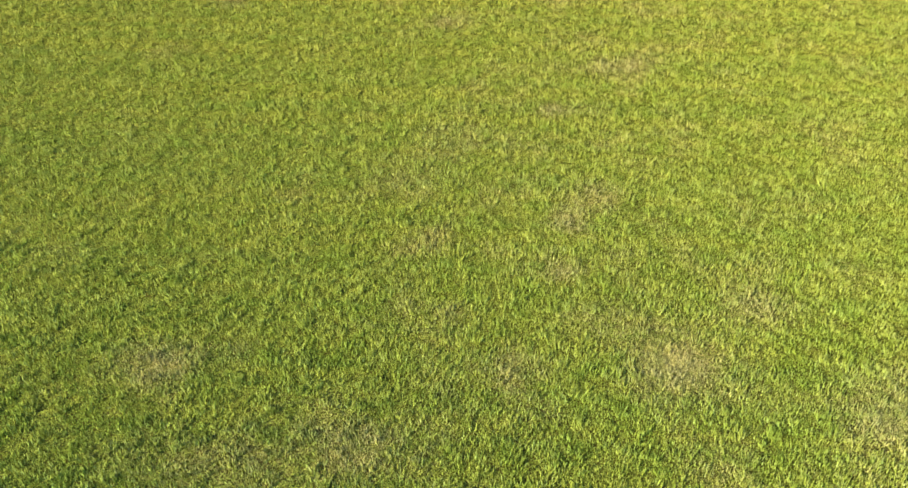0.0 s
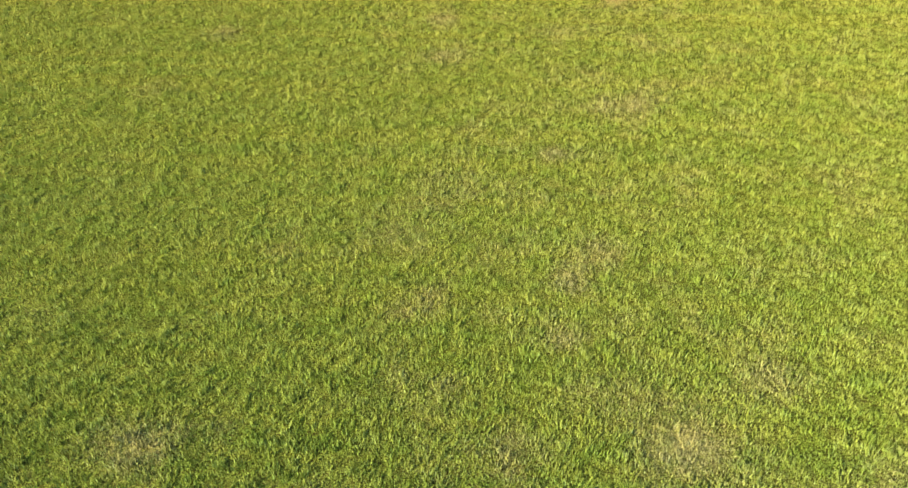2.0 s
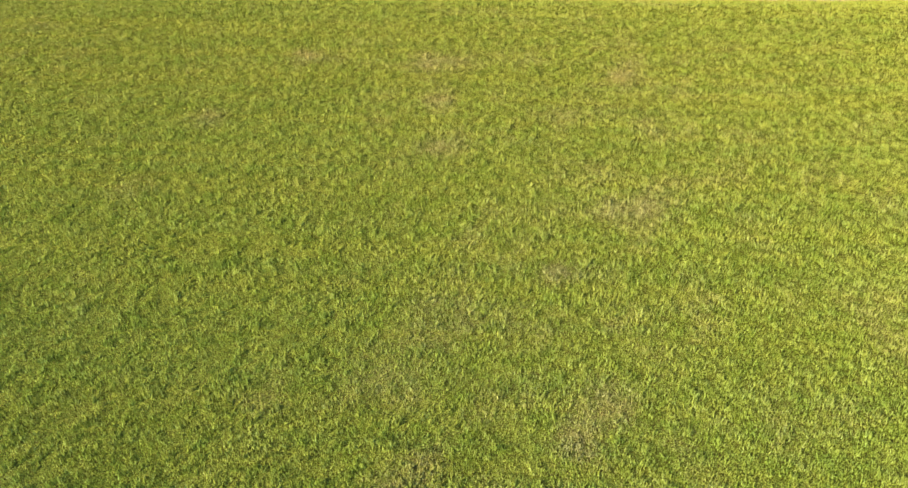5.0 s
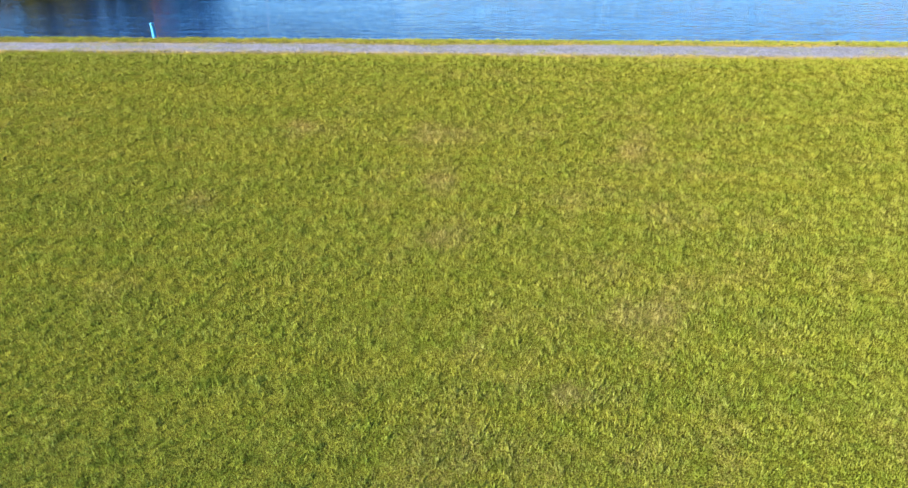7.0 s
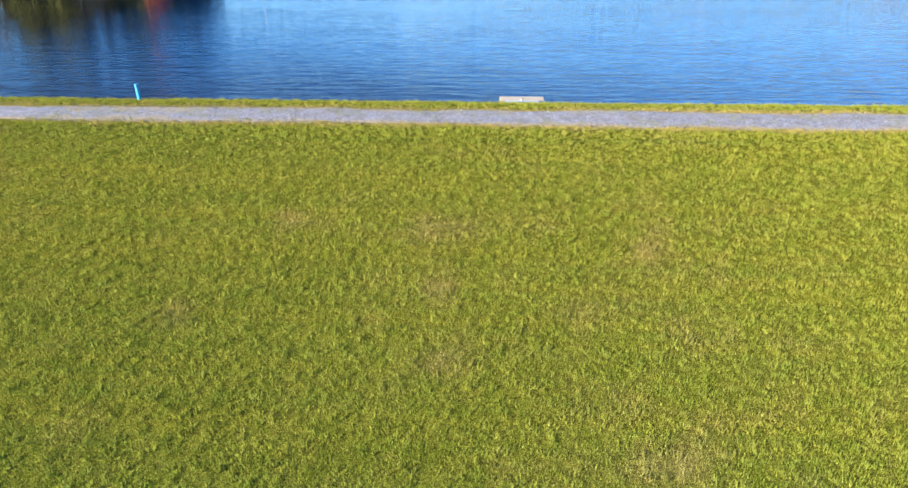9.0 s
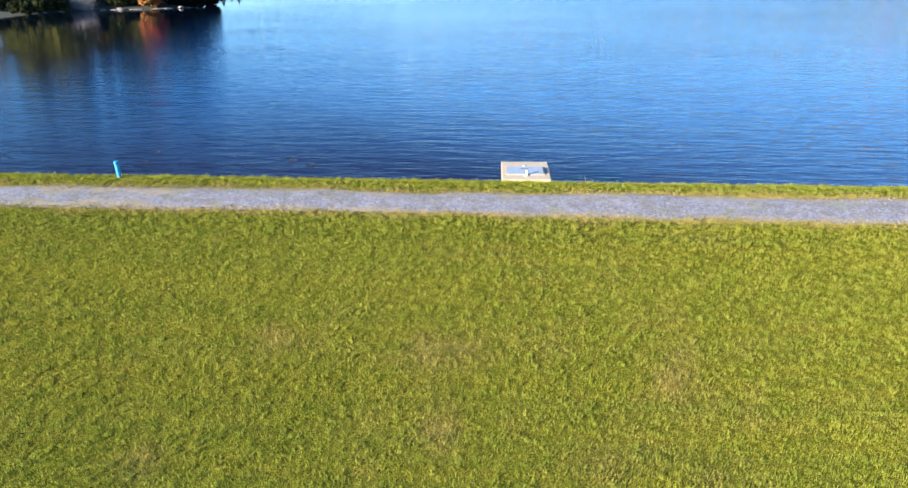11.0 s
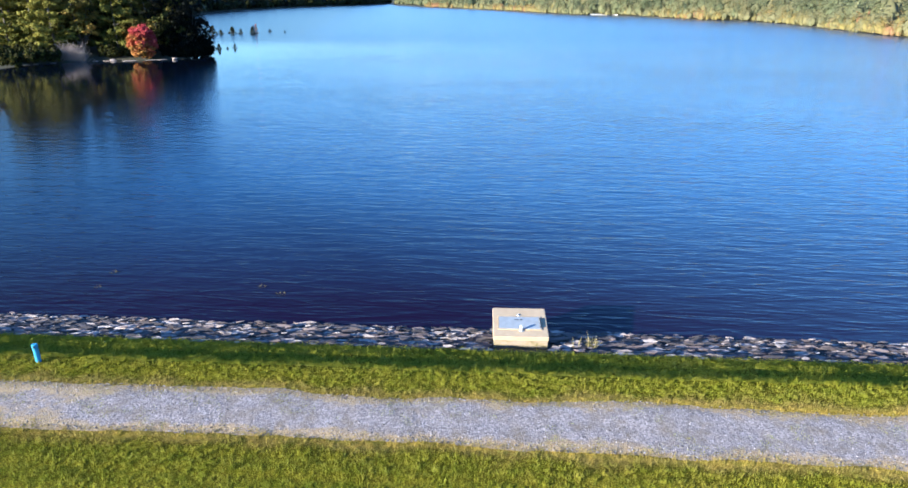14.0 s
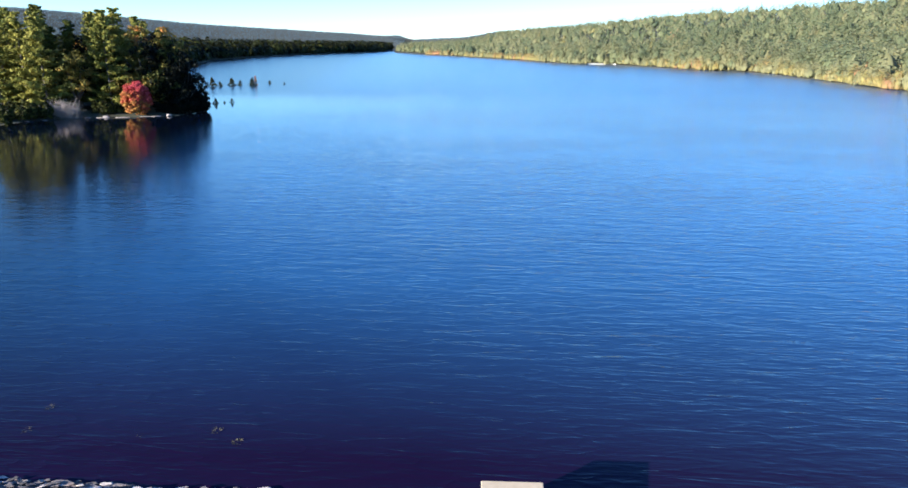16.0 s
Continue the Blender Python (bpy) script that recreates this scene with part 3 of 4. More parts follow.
def riprap():
    base = tagged(new("riprap"), "hand-laid pale flat stone facing along the waterline", "stone facing", kind="structure")
    kinds = [stone_mesh(s, "stone", random.Random(s).uniform(0.1, 0.19)) for s in range(14)]
    flat = []
    for me in kinds:
        v = np.array([tuple(p.co) for p in me.vertices])
        me.calc_loop_triangles()
        flat.append((v, np.array([tuple(t.vertices) for t in me.loop_triangles])))
    r = random.Random(5)
    V, Fc, off, count = [], [], 0, 0
    x = -26.0
    spots = []
    while x < 26:
        y = -0.84 + r.uniform(-0.1, 0.1)
        while y < 2.75:
            spots.append((x + r.uniform(-0.16, 0.16), y))
            y += r.uniform(0.13, 0.21)
        x += 0.3
    for px, py in spots:
        if abs(px) < 1.13 and py < 2.3:
            continue
        if 1.1 < px < 2.0 and py < 2.0 and r.random() < 0.55:
            continue
        s = r.choice((0.1, 0.12, 0.14, 0.17, 0.2, 0.27)) * r.uniform(0.9, 1.12) * (0.75 if py < -0.35 else 1.0)
        sx, sy, sz = s * r.uniform(1.7, 4.0), s * r.uniform(0.6, 1.1), s * r.uniform(0.4, 0.7)
        z = float(np.interp(max(py, -0.7), PROFILE_Y, PROFILE_Z)) + r.uniform(-0.05, 0.09) + (0.05 if py < -0.4 else 0.0)
        turn = Euler((radians(r.uniform(-6, 15)), radians(r.uniform(-8, 3)), radians(r.uniform(-7, 7))))
        m = Matrix.LocRotScale((px, py, z), turn, (sx, sy, sz))
        k = r.randrange(len(kinds))
        if count < 300 and -4.6 < px < 4.8:
            ob = new("stone", kinds[k])
            ob.parent = base
            ob.matrix_basis = m
            count += 1
        else:
            v, f = flat[k]
            mm = np.array(m)
            V.append(v @ mm[:3, :3].T + mm[:3, 3])
            Fc.append(f + off)
            off += len(v)
    for _ in range(1100):
        px, py = r.uniform(-26, 26), r.uniform(0.1, 2.8)
        if abs(px) < 1.2 and py < 2.3:
            continue
        s = r.uniform(0.07, 0.2)
        m = Matrix.LocRotScale((px, py, float(np.interp(py, PROFILE_Y, PROFILE_Z)) + r.uniform(0.0, 0.13)), Euler((r.uniform(-0.25, 0.2), r.uniform(-0.25, 0.2), r.uniform(-0.3, 0.3))), (s * 2.2, s, s * 0.6))
        v, f = flat[r.randrange(len(kinds))]
        mm = np.array(m)
        V.append(v @ mm[:3, :3].T + mm[:3, 3])
        Fc.append(f + off)
        off += len(v)
    me = mesh_of("stone_rest", np.concatenate(V), np.concatenate(Fc), STONES)
    ob = child("stone_rest", me, base, "smaller and farther slabs of the facing")
    tagged(ob, kind="stuff")
    return base


facing = riprap()


def blades(name, px, py, pz, height, width, count, lean, material, dry, tone, label, category, spread=0.05, wind=(0.0, 0.0)):
    """Tufts of thin pointed blades at the given feet, as one mesh."""
    n = len(px)
    k = n * count
    X, Y, Z = (np.repeat(a, count) for a in (px, py, pz))
    H = np.repeat(height, count) * rng.uniform(0.55, 1.15, k)
    a = rng.uniform(0, 2 * np.pi, k)
    rad = spread * np.sqrt(rng.random(k))
    X, Y = X + rad * np.cos(a), Y + rad * np.sin(a)
    b = rng.uniform(0, 2 * np.pi, k)
    W = width * rng.uniform(0.7, 1.3, k)
    L = lean * rng.uniform(0.2, 1.2, k) * H
    dx, dy = np.cos(a) * L + wind[0] * H, np.sin(a) * L + wind[1] * H
    P = np.empty((k, 3, 3))
    P[:, 0] = np.stack([X - np.cos(b) * W, Y - np.sin(b) * W, Z - 0.015], -1)
    P[:, 1] = np.stack([X + np.cos(b) * W, Y + np.sin(b) * W, Z - 0.015], -1)
    P[:, 2] = np.stack([X + dx, Y + dy, Z + H], -1)
    faces = np.arange(k * 3).reshape(-1, 3)
    me = mesh_of(name, P.reshape(-1, 3), faces, material, {"dry": np.repeat(np.repeat(dry, count), 3), "tone": np.repeat(np.repeat(tone, count), 3)})
    return tagged(new(name, me), label, category, kind="stuff")


def lawn():
    n = 300000
    y = -31.5 + 31.15 * rng.random(n) ** 1.12
    y = y - 3.5 * rng.random(n) ** 2 * ((y < -28) & (rng.random(n) < 0.12))
    half = np.interp(y, [-31.5, -24, -10, 0.4], [7.5, 12.5, 19.5, 20.5])
    x = rng.uniform(-1, 1, n) * half * rng.choice((1.0, 1.0, 1.0, 1.0, 1.03, 1.08, 1.2), n)
    on_track = (y > track_near(x) + 0.05) & (y < track_far(x) - 0.05)
    patchy = fbm(x, y, 0.5, 2) > 0.66
    edge = np.minimum(np.abs(y - track_near(x)), np.abs(y - track_far(x))) < 0.06 + 0.4 * fbm(x, y, 0.5, 2) ** 1.5
    weeds = (fbm(x + 9, y, 0.5, 3) > 0.59 - 0.07 * smooth(-5, -14, x)) & (rng.random(n) < 0.5)
    keep = ~on_track | weeds | (edge & (rng.random(n) < 0.6))
    keep &= ~((y < -9) & (rng.random(n) < 0.08) & patchy)
    in_box = (np.abs(x) < 1.15) & (y > 0.0)
    keep &= ~in_box
    keep &= ~((y > -0.85) & (rng.random(n) < 0.6)) & ~((y > -0.6) & (rng.random(n) < 0.8))
    x, y = x[keep], y[keep]
    clump = np.clip(fbm(x + 3, y - 8, 0.085, 2) * 1.9 - 0.45, 0, 1)
    h = 0.018 + (0.066 + 0.02 * smooth(-24, -18, y)) * clump ** 1.5 + 0.02 * (fbm(x, y, 0.8, 2) - 0.5) + 0.03 * smooth(-5.2, -4.2, y) + 0.012 * smooth(-1.6, -0.6, y)
    h = np.where((y > track_near(x)) & (y < track_far(x)), 0.05, h)
    # Clump shade put into the tone: tall tufts lighter, low pockets darker.
    tone = np.clip(0.25 + 0.3 * clump + 0.2 * rng.random(len(x)), 0, 1)
    return blades("grass", x, y, land(x, y), h + 0.01, 0.007, 6, 0.45, GRASS, dryness(x, y), tone, "short mown grass, green with straw-coloured dry blades", "grass", 0.05)


grass = lawn()


def pebbles():
    n = 16000
    x = rng.uniform(-16, 13, n)
    a, b = track_near(x) + 0.02, track_far(x) - 0.02
    y = a + (b - a) * rng.random(n)
    z = land(x, y) + 0.022
    s = 0.008 + 0.026 * rng.random(n) ** 2.5
    o = np.array([(1, 0, 0), (0, 1, 0), (-1, 0, 0), (0, -1, 0), (0, 0, 0.5), (0, 0, -0.5)], float)
    f = np.array([(0, 1, 4), (1, 2, 4), (2, 3, 4), (3, 0, 4), (1, 0, 5), (2, 1, 5), (3, 2, 5), (0, 3, 5)])
    V = o[None] * s[:, None, None] * rng.uniform(0.6, 1.3, (n, 6, 1)) + np.stack([x, y, z], -1)[:, None]
    Fc = f[None] + 6 * np.arange(n)[:, None, None]
    me = mesh_of("gravel", V.reshape(-1, 3), Fc.reshape(-1, 3), PEBBLE)
    return tagged(new("gravel", me), "loose pale grey crushed stones on the track", "gravel", kind="stuff")


gravel = pebbles()


def ribbon_clump(name, feet, h, lean, width, material, label, category, tint=(0.2, 1.0), seed=1, bend=0.5):
    """A tuft of bent ribbon leaves at its own base, two quads a leaf."""
    r = np.random.default_rng(seed)
    n = feet
    a, b = r.uniform(0, 2 * np.pi, n), r.uniform(0, 2 * np.pi, n)
    H = h * r.uniform(0.5, 1.1, n)
    R = 0.14 * np.sqrt(r.random(n))
    L = lean * r.uniform(0.1, 1.0, n) * H
    P = np.empty((n, 6, 3))
    for i, (q, t) in enumerate(((0, 1.0), (0.6, 0.8), (1.0, 0.15))):
        cx, cy = R * np.cos(a) + np.cos(a) * L * q ** (1 + bend), R * np.sin(a) + np.sin(a) * L * q ** (1 + bend)
        cz = H * q * (1 - 0.25 * bend * q * q)
        P[:, 2 * i] = np.stack([cx - np.cos(b) * width * t, cy - np.sin(b) * width * t, cz], -1)
        P[:, 2 * i + 1] = np.stack([cx + np.cos(b) * width * t, cy + np.sin(b) * width * t, cz], -1)
    f = np.array([(0, 1, 3, 2), (2, 3, 5, 4)])
    Fc = f[None] + 6 * np.arange(n)[:, None, None]
    tn = np.repeat(r.uniform(*tint, n), 6)
    me = mesh_of(name, P.reshape(-1, 3), Fc.reshape(-1, 4), material, {"tint": tn})
    return tagged(new(name, me), label, category)


reed = ribbon_clump("reed_tuft", 60, 0.62, 0.8, 0.009, REED, "dry straw-coloured reed tuft among the shore stones", "reed")
reed.matrix_world = pose(2.6, 0.45, -0.55)
thin = ribbon_clump("reed_stalk", 7, 0.55, 0.4, 0.009, REED, "few thin pale dry stalks beside the valve chamber", "reed", seed=4)
thin.matrix_world = pose(2.05, 0.4, -0.5)

WEEDS = [(-19.2, 7.4, 0.5), (-19.0, 5.7, 0.6), (-16.5, 6.1, 0.35), (-14.4, 5.6, 0.45), (-11.5, 6.2, 0.7), (-10.4, 5.5, 0.75), (-11.7, 5.2, 0.4), (-20.2, 6.7, 0.4), (6.0, 5.3, 0.35), (2.2, 5.3, 0.25), (8.9, 6.1, 0.2)]
weed = ribbon_clump("water_weed", 70, 0.1, 1.7, 0.012, WEED, "small sparse olive weed clump breaking the lake surface", "water weed", seed=9)
weed.matrix_world = pose(WEEDS[0][0], WEEDS[0][1], WATER_Z - 0.05)
tagged(weed, group="weed clumps")
for i, (wx, wy, ws) in enumerate(WEEDS[1:]):
    o = copy_thing(weed, pose(wx, wy, WATER_Z - 0.05, 0, 0, 50 * i))
    o.scale = (ws * 1.6, ws * 1.6, ws * 1.5)


# ---------------------------------------------------------------- trees
def limbs_mesh(name, segments, material=None):
    """Tapered five-sided limbs from (start, end, r0, r1)."""
    V, Fc, off = [], [], 0
    for p, q, r0, r1 in segments:
        p, q = np.asarray(p, float), np.asarray(q, float)
        d = (q - p) / (np.linalg.norm(q - p) + 1e-9)
        u = np.cross(d, (0.3, 0.9, 0.2))
        u /= np.linalg.norm(u)
        w = np.cross(d, u)
        ang = np.arange(5) * 2 * np.pi / 5
        c = np.cos(ang)[:, None] * u + np.sin(ang)[:, None] * w
        V += [p + c * r0, q + c * r1]
        for k in range(5):
            Fc.append((off + k, off + (k + 1) % 5, off + 5 + (k + 1) % 5, off + 5 + k))
        off += 10
    return mesh_of(name, np.concatenate(V), Fc, material or BARK)


def sprays(r, centres, sizes, per, leaf, flat=1.0):
    """Leaf clumps: small triangles scattered round each centre."""
    n = len(centres)
    c = np.repeat(np.asarray(centres), per, 0)
    s = np.repeat(np.asarray(sizes), per)[:, None]
    d = r.normal(size=(n * per, 3))
    d /= np.linalg.norm(d, axis=1)[:, None]
    c = c + d * s * (r.random((n * per, 1)) ** 0.4) * np.array([1, 1, flat])
    face = d + r.normal(size=(n * per, 3)) * 0.55 + np.array([0, 0, 0.4])
    a = np.cross(face, r.normal(size=(n * per, 3)))
    a /= np.linalg.norm(a, axis=1)[:, None]
    b = np.cross(face, a)
    b /= np.linalg.norm(b, axis=1)[:, None]
    q = leaf * r.uniform(0.6, 1.3, (n * per, 1))
    P = np.stack([c + a * q, c - a * q * 0.5 + b * q * 0.8, c - a * q * 0.5 - b * q * 0.8], 1)
    return P.reshape(-1, 3), np.arange(n * per * 3).reshape(-1, 3)


def conifer(seed, h, reach, label, tint=(0.3, 0.75)):
    r = np.random.default_rng(seed)
    root = new("pine_tree")
    tagged(root, label, "tree", "lakeside trees")
    seg = [((0, 0, -0.5), (0.1, 0.05, h * 0.5), 0.32, 0.2), ((0.1, 0.05, h * 0.5), (0, 0, h * 0.98), 0.2, 0.03)]
    C, S, T = [], [], []
    z = h * 0.07
    while z < h * 0.97:
        f = z / h
        for k in range(r.integers(4, 7)):
            a = r.uniform(0, 2 * np.pi)
            L = reach * (1.05 - f) ** 0.75 * r.uniform(0.45, 1.15) * min(1, 0.6 + f * 3)
            up = 0.12 + 0.35 * f
            tip = np.array([math.cos(a) * L, math.sin(a) * L, z + L * up])
            seg.append(((0, 0, z), tuple(tip), 0.05, 0.012))
            tone = r.uniform(*tint)
            for q in np.linspace(0.35, 1.0, max(2, int(L / 0.75))):
                C.append(np.array([0, 0, z]) * (1 - q) + tip * q + r.normal(0, 0.14, 3))
                S.append(0.58 + 0.4 * (1 - abs(q - 0.7)) * min(1.0, L / 2.5))
                T.append(tone + 0.1 * f)
        z += h * r.uniform(0.03, 0.05)
    P, Fc = sprays(r, C, S, 27, 0.3, 0.5)
    child("trunk", limbs_mesh("trunk", seg), root)
    child("crown", mesh_of("crown", P, Fc, PINE, {"tint": np.repeat(T, 81)}), root)
    return root


def broadleaf(name, seed, h, spread, material, label, category, group, tint=(0.2, 0.6), base=0.12, per=52, leaf=0.28, clumps=110, low=0.12, oval=False, cone=False, graded=False):
    r = np.random.default_rng(seed)
    root = new(name)
    tagged(root, label, category, group)
    fork = h * base
    seg = [((0, 0, -0.5), (0.05, 0, fork), 0.022 * h, 0.016 * h)]
    C, S, T = [], [], []
    heads = []
    for k in range(13):
        a, e = 2 * np.pi * k * 0.382 + r.uniform(-0.3, 0.3), r.uniform(low, 1.0)
        tip = np.array([math.cos(a) * spread * (1.05 - e * 0.75), math.sin(a) * spread * (1.05 - e * 0.75), fork + (h - fork) * e * 0.9])
        seg.append(((0.05, 0, fork * r.uniform(0.7, 1.0)), tuple(tip), 0.009 * h, 0.003 * h))
        heads.append(tip)
    for k in range(clumps):
        t = heads[r.integers(len(heads))]
        c = t * r.uniform(0.65, 1.08) + r.normal(0, 1, 3) * np.array([0.25, 0.25, 0.2]) * spread
        if oval:
            u = r.normal(0, 1, 3)
            u = u / np.linalg.norm(u) * r.random() ** 0.4
            c = np.array([u[0] * spread * 0.85, u[1] * spread * 0.85, h * 0.47 + u[2] * h * 0.46])
        if cone:
            up = r.random()
            a, d = r.uniform(0, 2 * np.pi), spread * (1.02 - up) * r.random() ** 0.5
            c = np.array([math.cos(a) * d, math.sin(a) * d, h * up])
        c[2] = min(max(c[2], h * base * 0.55), h)
        C.append(c)
        S.append(r.uniform(0.13, 0.24) * spread * (0.6 if cone else 1.0))
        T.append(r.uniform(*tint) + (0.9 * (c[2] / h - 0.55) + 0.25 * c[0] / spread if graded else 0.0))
    P, Fc = sprays(r, C, S, per, leaf, 0.75)
    child("trunk", limbs_mesh("trunk", seg), root)
    child("crown", mesh_of("crown", P, Fc, material, {"tint": np.repeat(T, per * 3)}), root)
    return root


def plant(ob, x, y, turn=0.0, scale=1.0, sink=0.1):
    ob.matrix_world = Matrix.Translation((x, y, float(land(x, y)) - sink)) @ pose(0, 0, 0, 0, 0, turn) @ Matrix.Diagonal((scale, scale, scale, 1))
    return ob


def again(ob, x, y, turn, scale):
    o = copy_thing(ob, pose(0, 0, 0))
    return plant(o, x, y, turn, scale)


pines = [conifer(11, 24, 5.4, "tall sunlit white pine with layered boughs on the headland", (0.55, 0.95)),
         conifer(12, 21, 4.8, "tall dark green pine in the headland wood", (0.1, 0.5)),
         conifer(13, 25, 5.8, "tall olive-green pine with ragged boughs", (0.4, 0.8))]
leafers = [broadleaf("leafy_tree", 21, 20, 6.0, BROAD, "green and gold leafy tree in the headland wood", "tree", "lakeside trees", (0.3, 0.75)),
           broadleaf("leafy_tree", 22, 18, 5.6, BROAD, "leafy tree in the headland wood, shade put into its dark green leaves", "tree", "lakeside trees", (-0.25, 0.05)),
           broadleaf("leafy_tree", 23, 19, 5.4, BROAD, "rust-orange autumn leafy tree in the headland wood", "tree", "lakeside trees", (0.6, 1.0))]
# where the first of each kind stands
plant(pines[0], -90.2, 112.8, 10, 0.82)
plant(pines[1], -95.5, 121.5, 80)
plant(pines[2], -80.2, 118.6, 200, 0.8)
plant(leafers[0], -75.0, 124.5, 30)
plant(leafers[1], -74.0, 124.2, 0, 0.9)
plant(leafers[2], -75.5, 132.0, 0)
r = random.Random(17)
STANDS = [(4, -68.3, 127.0, 0.78), (4, -68.8, 124.4, 0.68), (0, -94.5, 113.5, 0.92), (2, -98, 117, 0.95), (1, -92, 119, 0.95), (3, -87, 117.5, 1.0), (3, -89, 122, 1.0), (1, -82.4, 120.8, 0.85), (2, -85.5, 123.5, 0.86),
          (3, -77.5, 123.2, 0.95), (4, -72.0, 125.2, 0.95), (4, -69.8, 128.6, 0.72), (1, -72.5, 129.5, 0.85), (4, -71.8, 133.0, 0.8), (1, -75, 131, 0.95), (3, -79, 128, 1.05), (5, -80.5, 134, 1.1),
          (3, -84, 132, 1.1), (4, -76, 134, 0.9), (5, -77.5, 138, 0.9), (4, -79, 141, 0.85), (1, -78, 144, 0.75), (4, -82, 146, 0.8), (2, -103, 119, 1.0), (1, -107, 123, 1.0), (0, -110, 128, 1.0), (5, -73.6, 128.0, 0.85), (0, -99.5, 112.5, 0.9)]
for k, x, y, s in STANDS:
    again((pines + leafers)[k], x, y, r.uniform(0, 360), s * r.uniform(0.8, 0.92))
for i in range(44):
    x, y = r.uniform(-128, -82), r.uniform(121, 181)
    if x > float(np.interp(y, LEFT_Y, LEFT_X)) - 4:
        continue
    again((pines + leafers)[r.choice((0, 1, 2, 3, 4, 5, 1, 3))], x, y, r.uniform(0, 360), r.uniform(0.74, 0.9))

bush = broadleaf("bush", 51, 4.2, 2.2, BROAD, "dense green bush in the bank undergrowth", "bush", "bank bushes", (0.05, 0.5), 0.03, 40, 0.34, 60, 0.05, True)
plant(bush, -89.2, 110.5, 0, 0.7)
# Tint range below zero paints these bushes as if in shade.
shade_tinted_bush = broadleaf("bush", 52, 4.6, 2.2, BROAD, "dense bush at the headland tip, shade put into its near-black leaves", "bush", "bank bushes", (-0.25, 0.02), 0.03, 40, 0.34, 70, 0.05, True)
plant(shade_tinted_bush, -67.6, 121.0, 0, 0.8)
for i in range(34):
    f = i / 33
    x = -97 + 29.5 * f
    y = float(np.interp(x, [-97, -88.6, -85.5, -77, -73.5, -68, -63.7], [100, 107.5, 113.2, 115.6, 118, 120.0, 128])) + r.uniform(0.2, 2.0)
    if -87.6 < x < -82.5 or -77 < x < -71.5:
        continue
    again(bush if x < -72 else shade_tinted_bush, x, y, r.uniform(0, 360), r.uniform(0.35, 0.75))
for x, y, s in ((-65.2, 125.5, 0.9), (-66.0, 123.4, 0.8), (-64.8, 127.2, 0.75), (-67.0, 121.9, 0.7), (-66.2, 129.4, 0.9)):
    again(shade_tinted_bush, x, y, r.uniform(0, 360), s)
for i in range(16):
    again(bush, r.uniform(-98, -89.3), r.uniform(98, 111), r.uniform(0, 360), r.uniform(0.45, 0.85))
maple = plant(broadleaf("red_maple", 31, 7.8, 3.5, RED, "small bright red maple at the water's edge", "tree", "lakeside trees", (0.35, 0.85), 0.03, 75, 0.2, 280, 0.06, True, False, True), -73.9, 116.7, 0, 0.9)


def dead_bush():
    g = np.random.default_rng(8)
    seg = []
    for k in range(420):
        x0, y0 = g.normal(0, 1.25), g.normal(0, 0.6)
        L = 3.0 * math.exp(-(x0 / 1.7) ** 2) * g.uniform(0.5, 1.05) + 0.4
        out = np.array([0.35 * x0 + g.normal(0, 0.3), 0.3 * y0 + g.normal(0, 0.3), 1.0])
        b = np.array([x0, y0, 0])
        mid = b + out * L * 0.55
        tip = mid + (out + g.normal(0, 0.35, 3)) * L * 0.42
        side = mid + (out * 0.6 + g.normal(0, 0.6, 3)) * L * 0.3
        seg += [(tuple(b), tuple(mid), 0.026, 0.018), (tuple(mid), tuple(tip), 0.018, 0.007), (tuple(mid), tuple(side), 0.014, 0.006)]
    ob = new("dead_bush", limbs_mesh("dead_bush", seg, GREYWOOD))
    return tagged(ob, "bare pale grey dead brush on the shore", "bush")


plant(dead_bush(), -86.6, 111.9, 0, 1.15)


def boulder(seed, s, label):
    g = random.Random(seed)
    bm = bmesh.new()
    bmesh.ops.create_icosphere(bm, subdivisions=2, radius=1)
    for v in bm.verts:
        k = 1 + 0.35 * (noise.noise(v.co * 1.3 + Vector((seed, 0, 0))))
        v.co = Vector((v.co.x * 1.3 * k, v.co.y * k, v.co.z * 0.6 * k)) * s
    me = bpy.data.meshes.new("boulder")
    bm.to_mesh(me)
    bm.free()
    me.materials.append(GREYWOOD)
    return tagged(new("boulder", me), label, "boulder")


b = boulder(1, 0.42, "whitish boulder at the water's edge")
b.matrix_world = pose(-68.1, 117.8, WATER_Z + 0.2, 0, 0, 15)
bank = boulder(3, 0.55, "pale grey shore boulder below the trees")
tagged(bank, group="shore boulders")
bank.matrix_world = pose(-79, 113.6, WATER_Z + 0.1)
for i in range(9):
    f = i / 8
    x = -89 + 18 * f + r.uniform(-1.2, 1.2)
    y = float(np.interp(x, [-89, -85.5, -77, -71], [105.6, 112, 114, 117])) - 0.1 + r.uniform(-0.4, 0.4)
    o = copy_thing(bank, pose(x, y, WATER_Z + 0.05, 0, 0, r.uniform(0, 360)))
    o.scale = (r.uniform(0.6, 2.2), r.uniform(0.5, 0.9), r.uniform(0.15, 0.32))

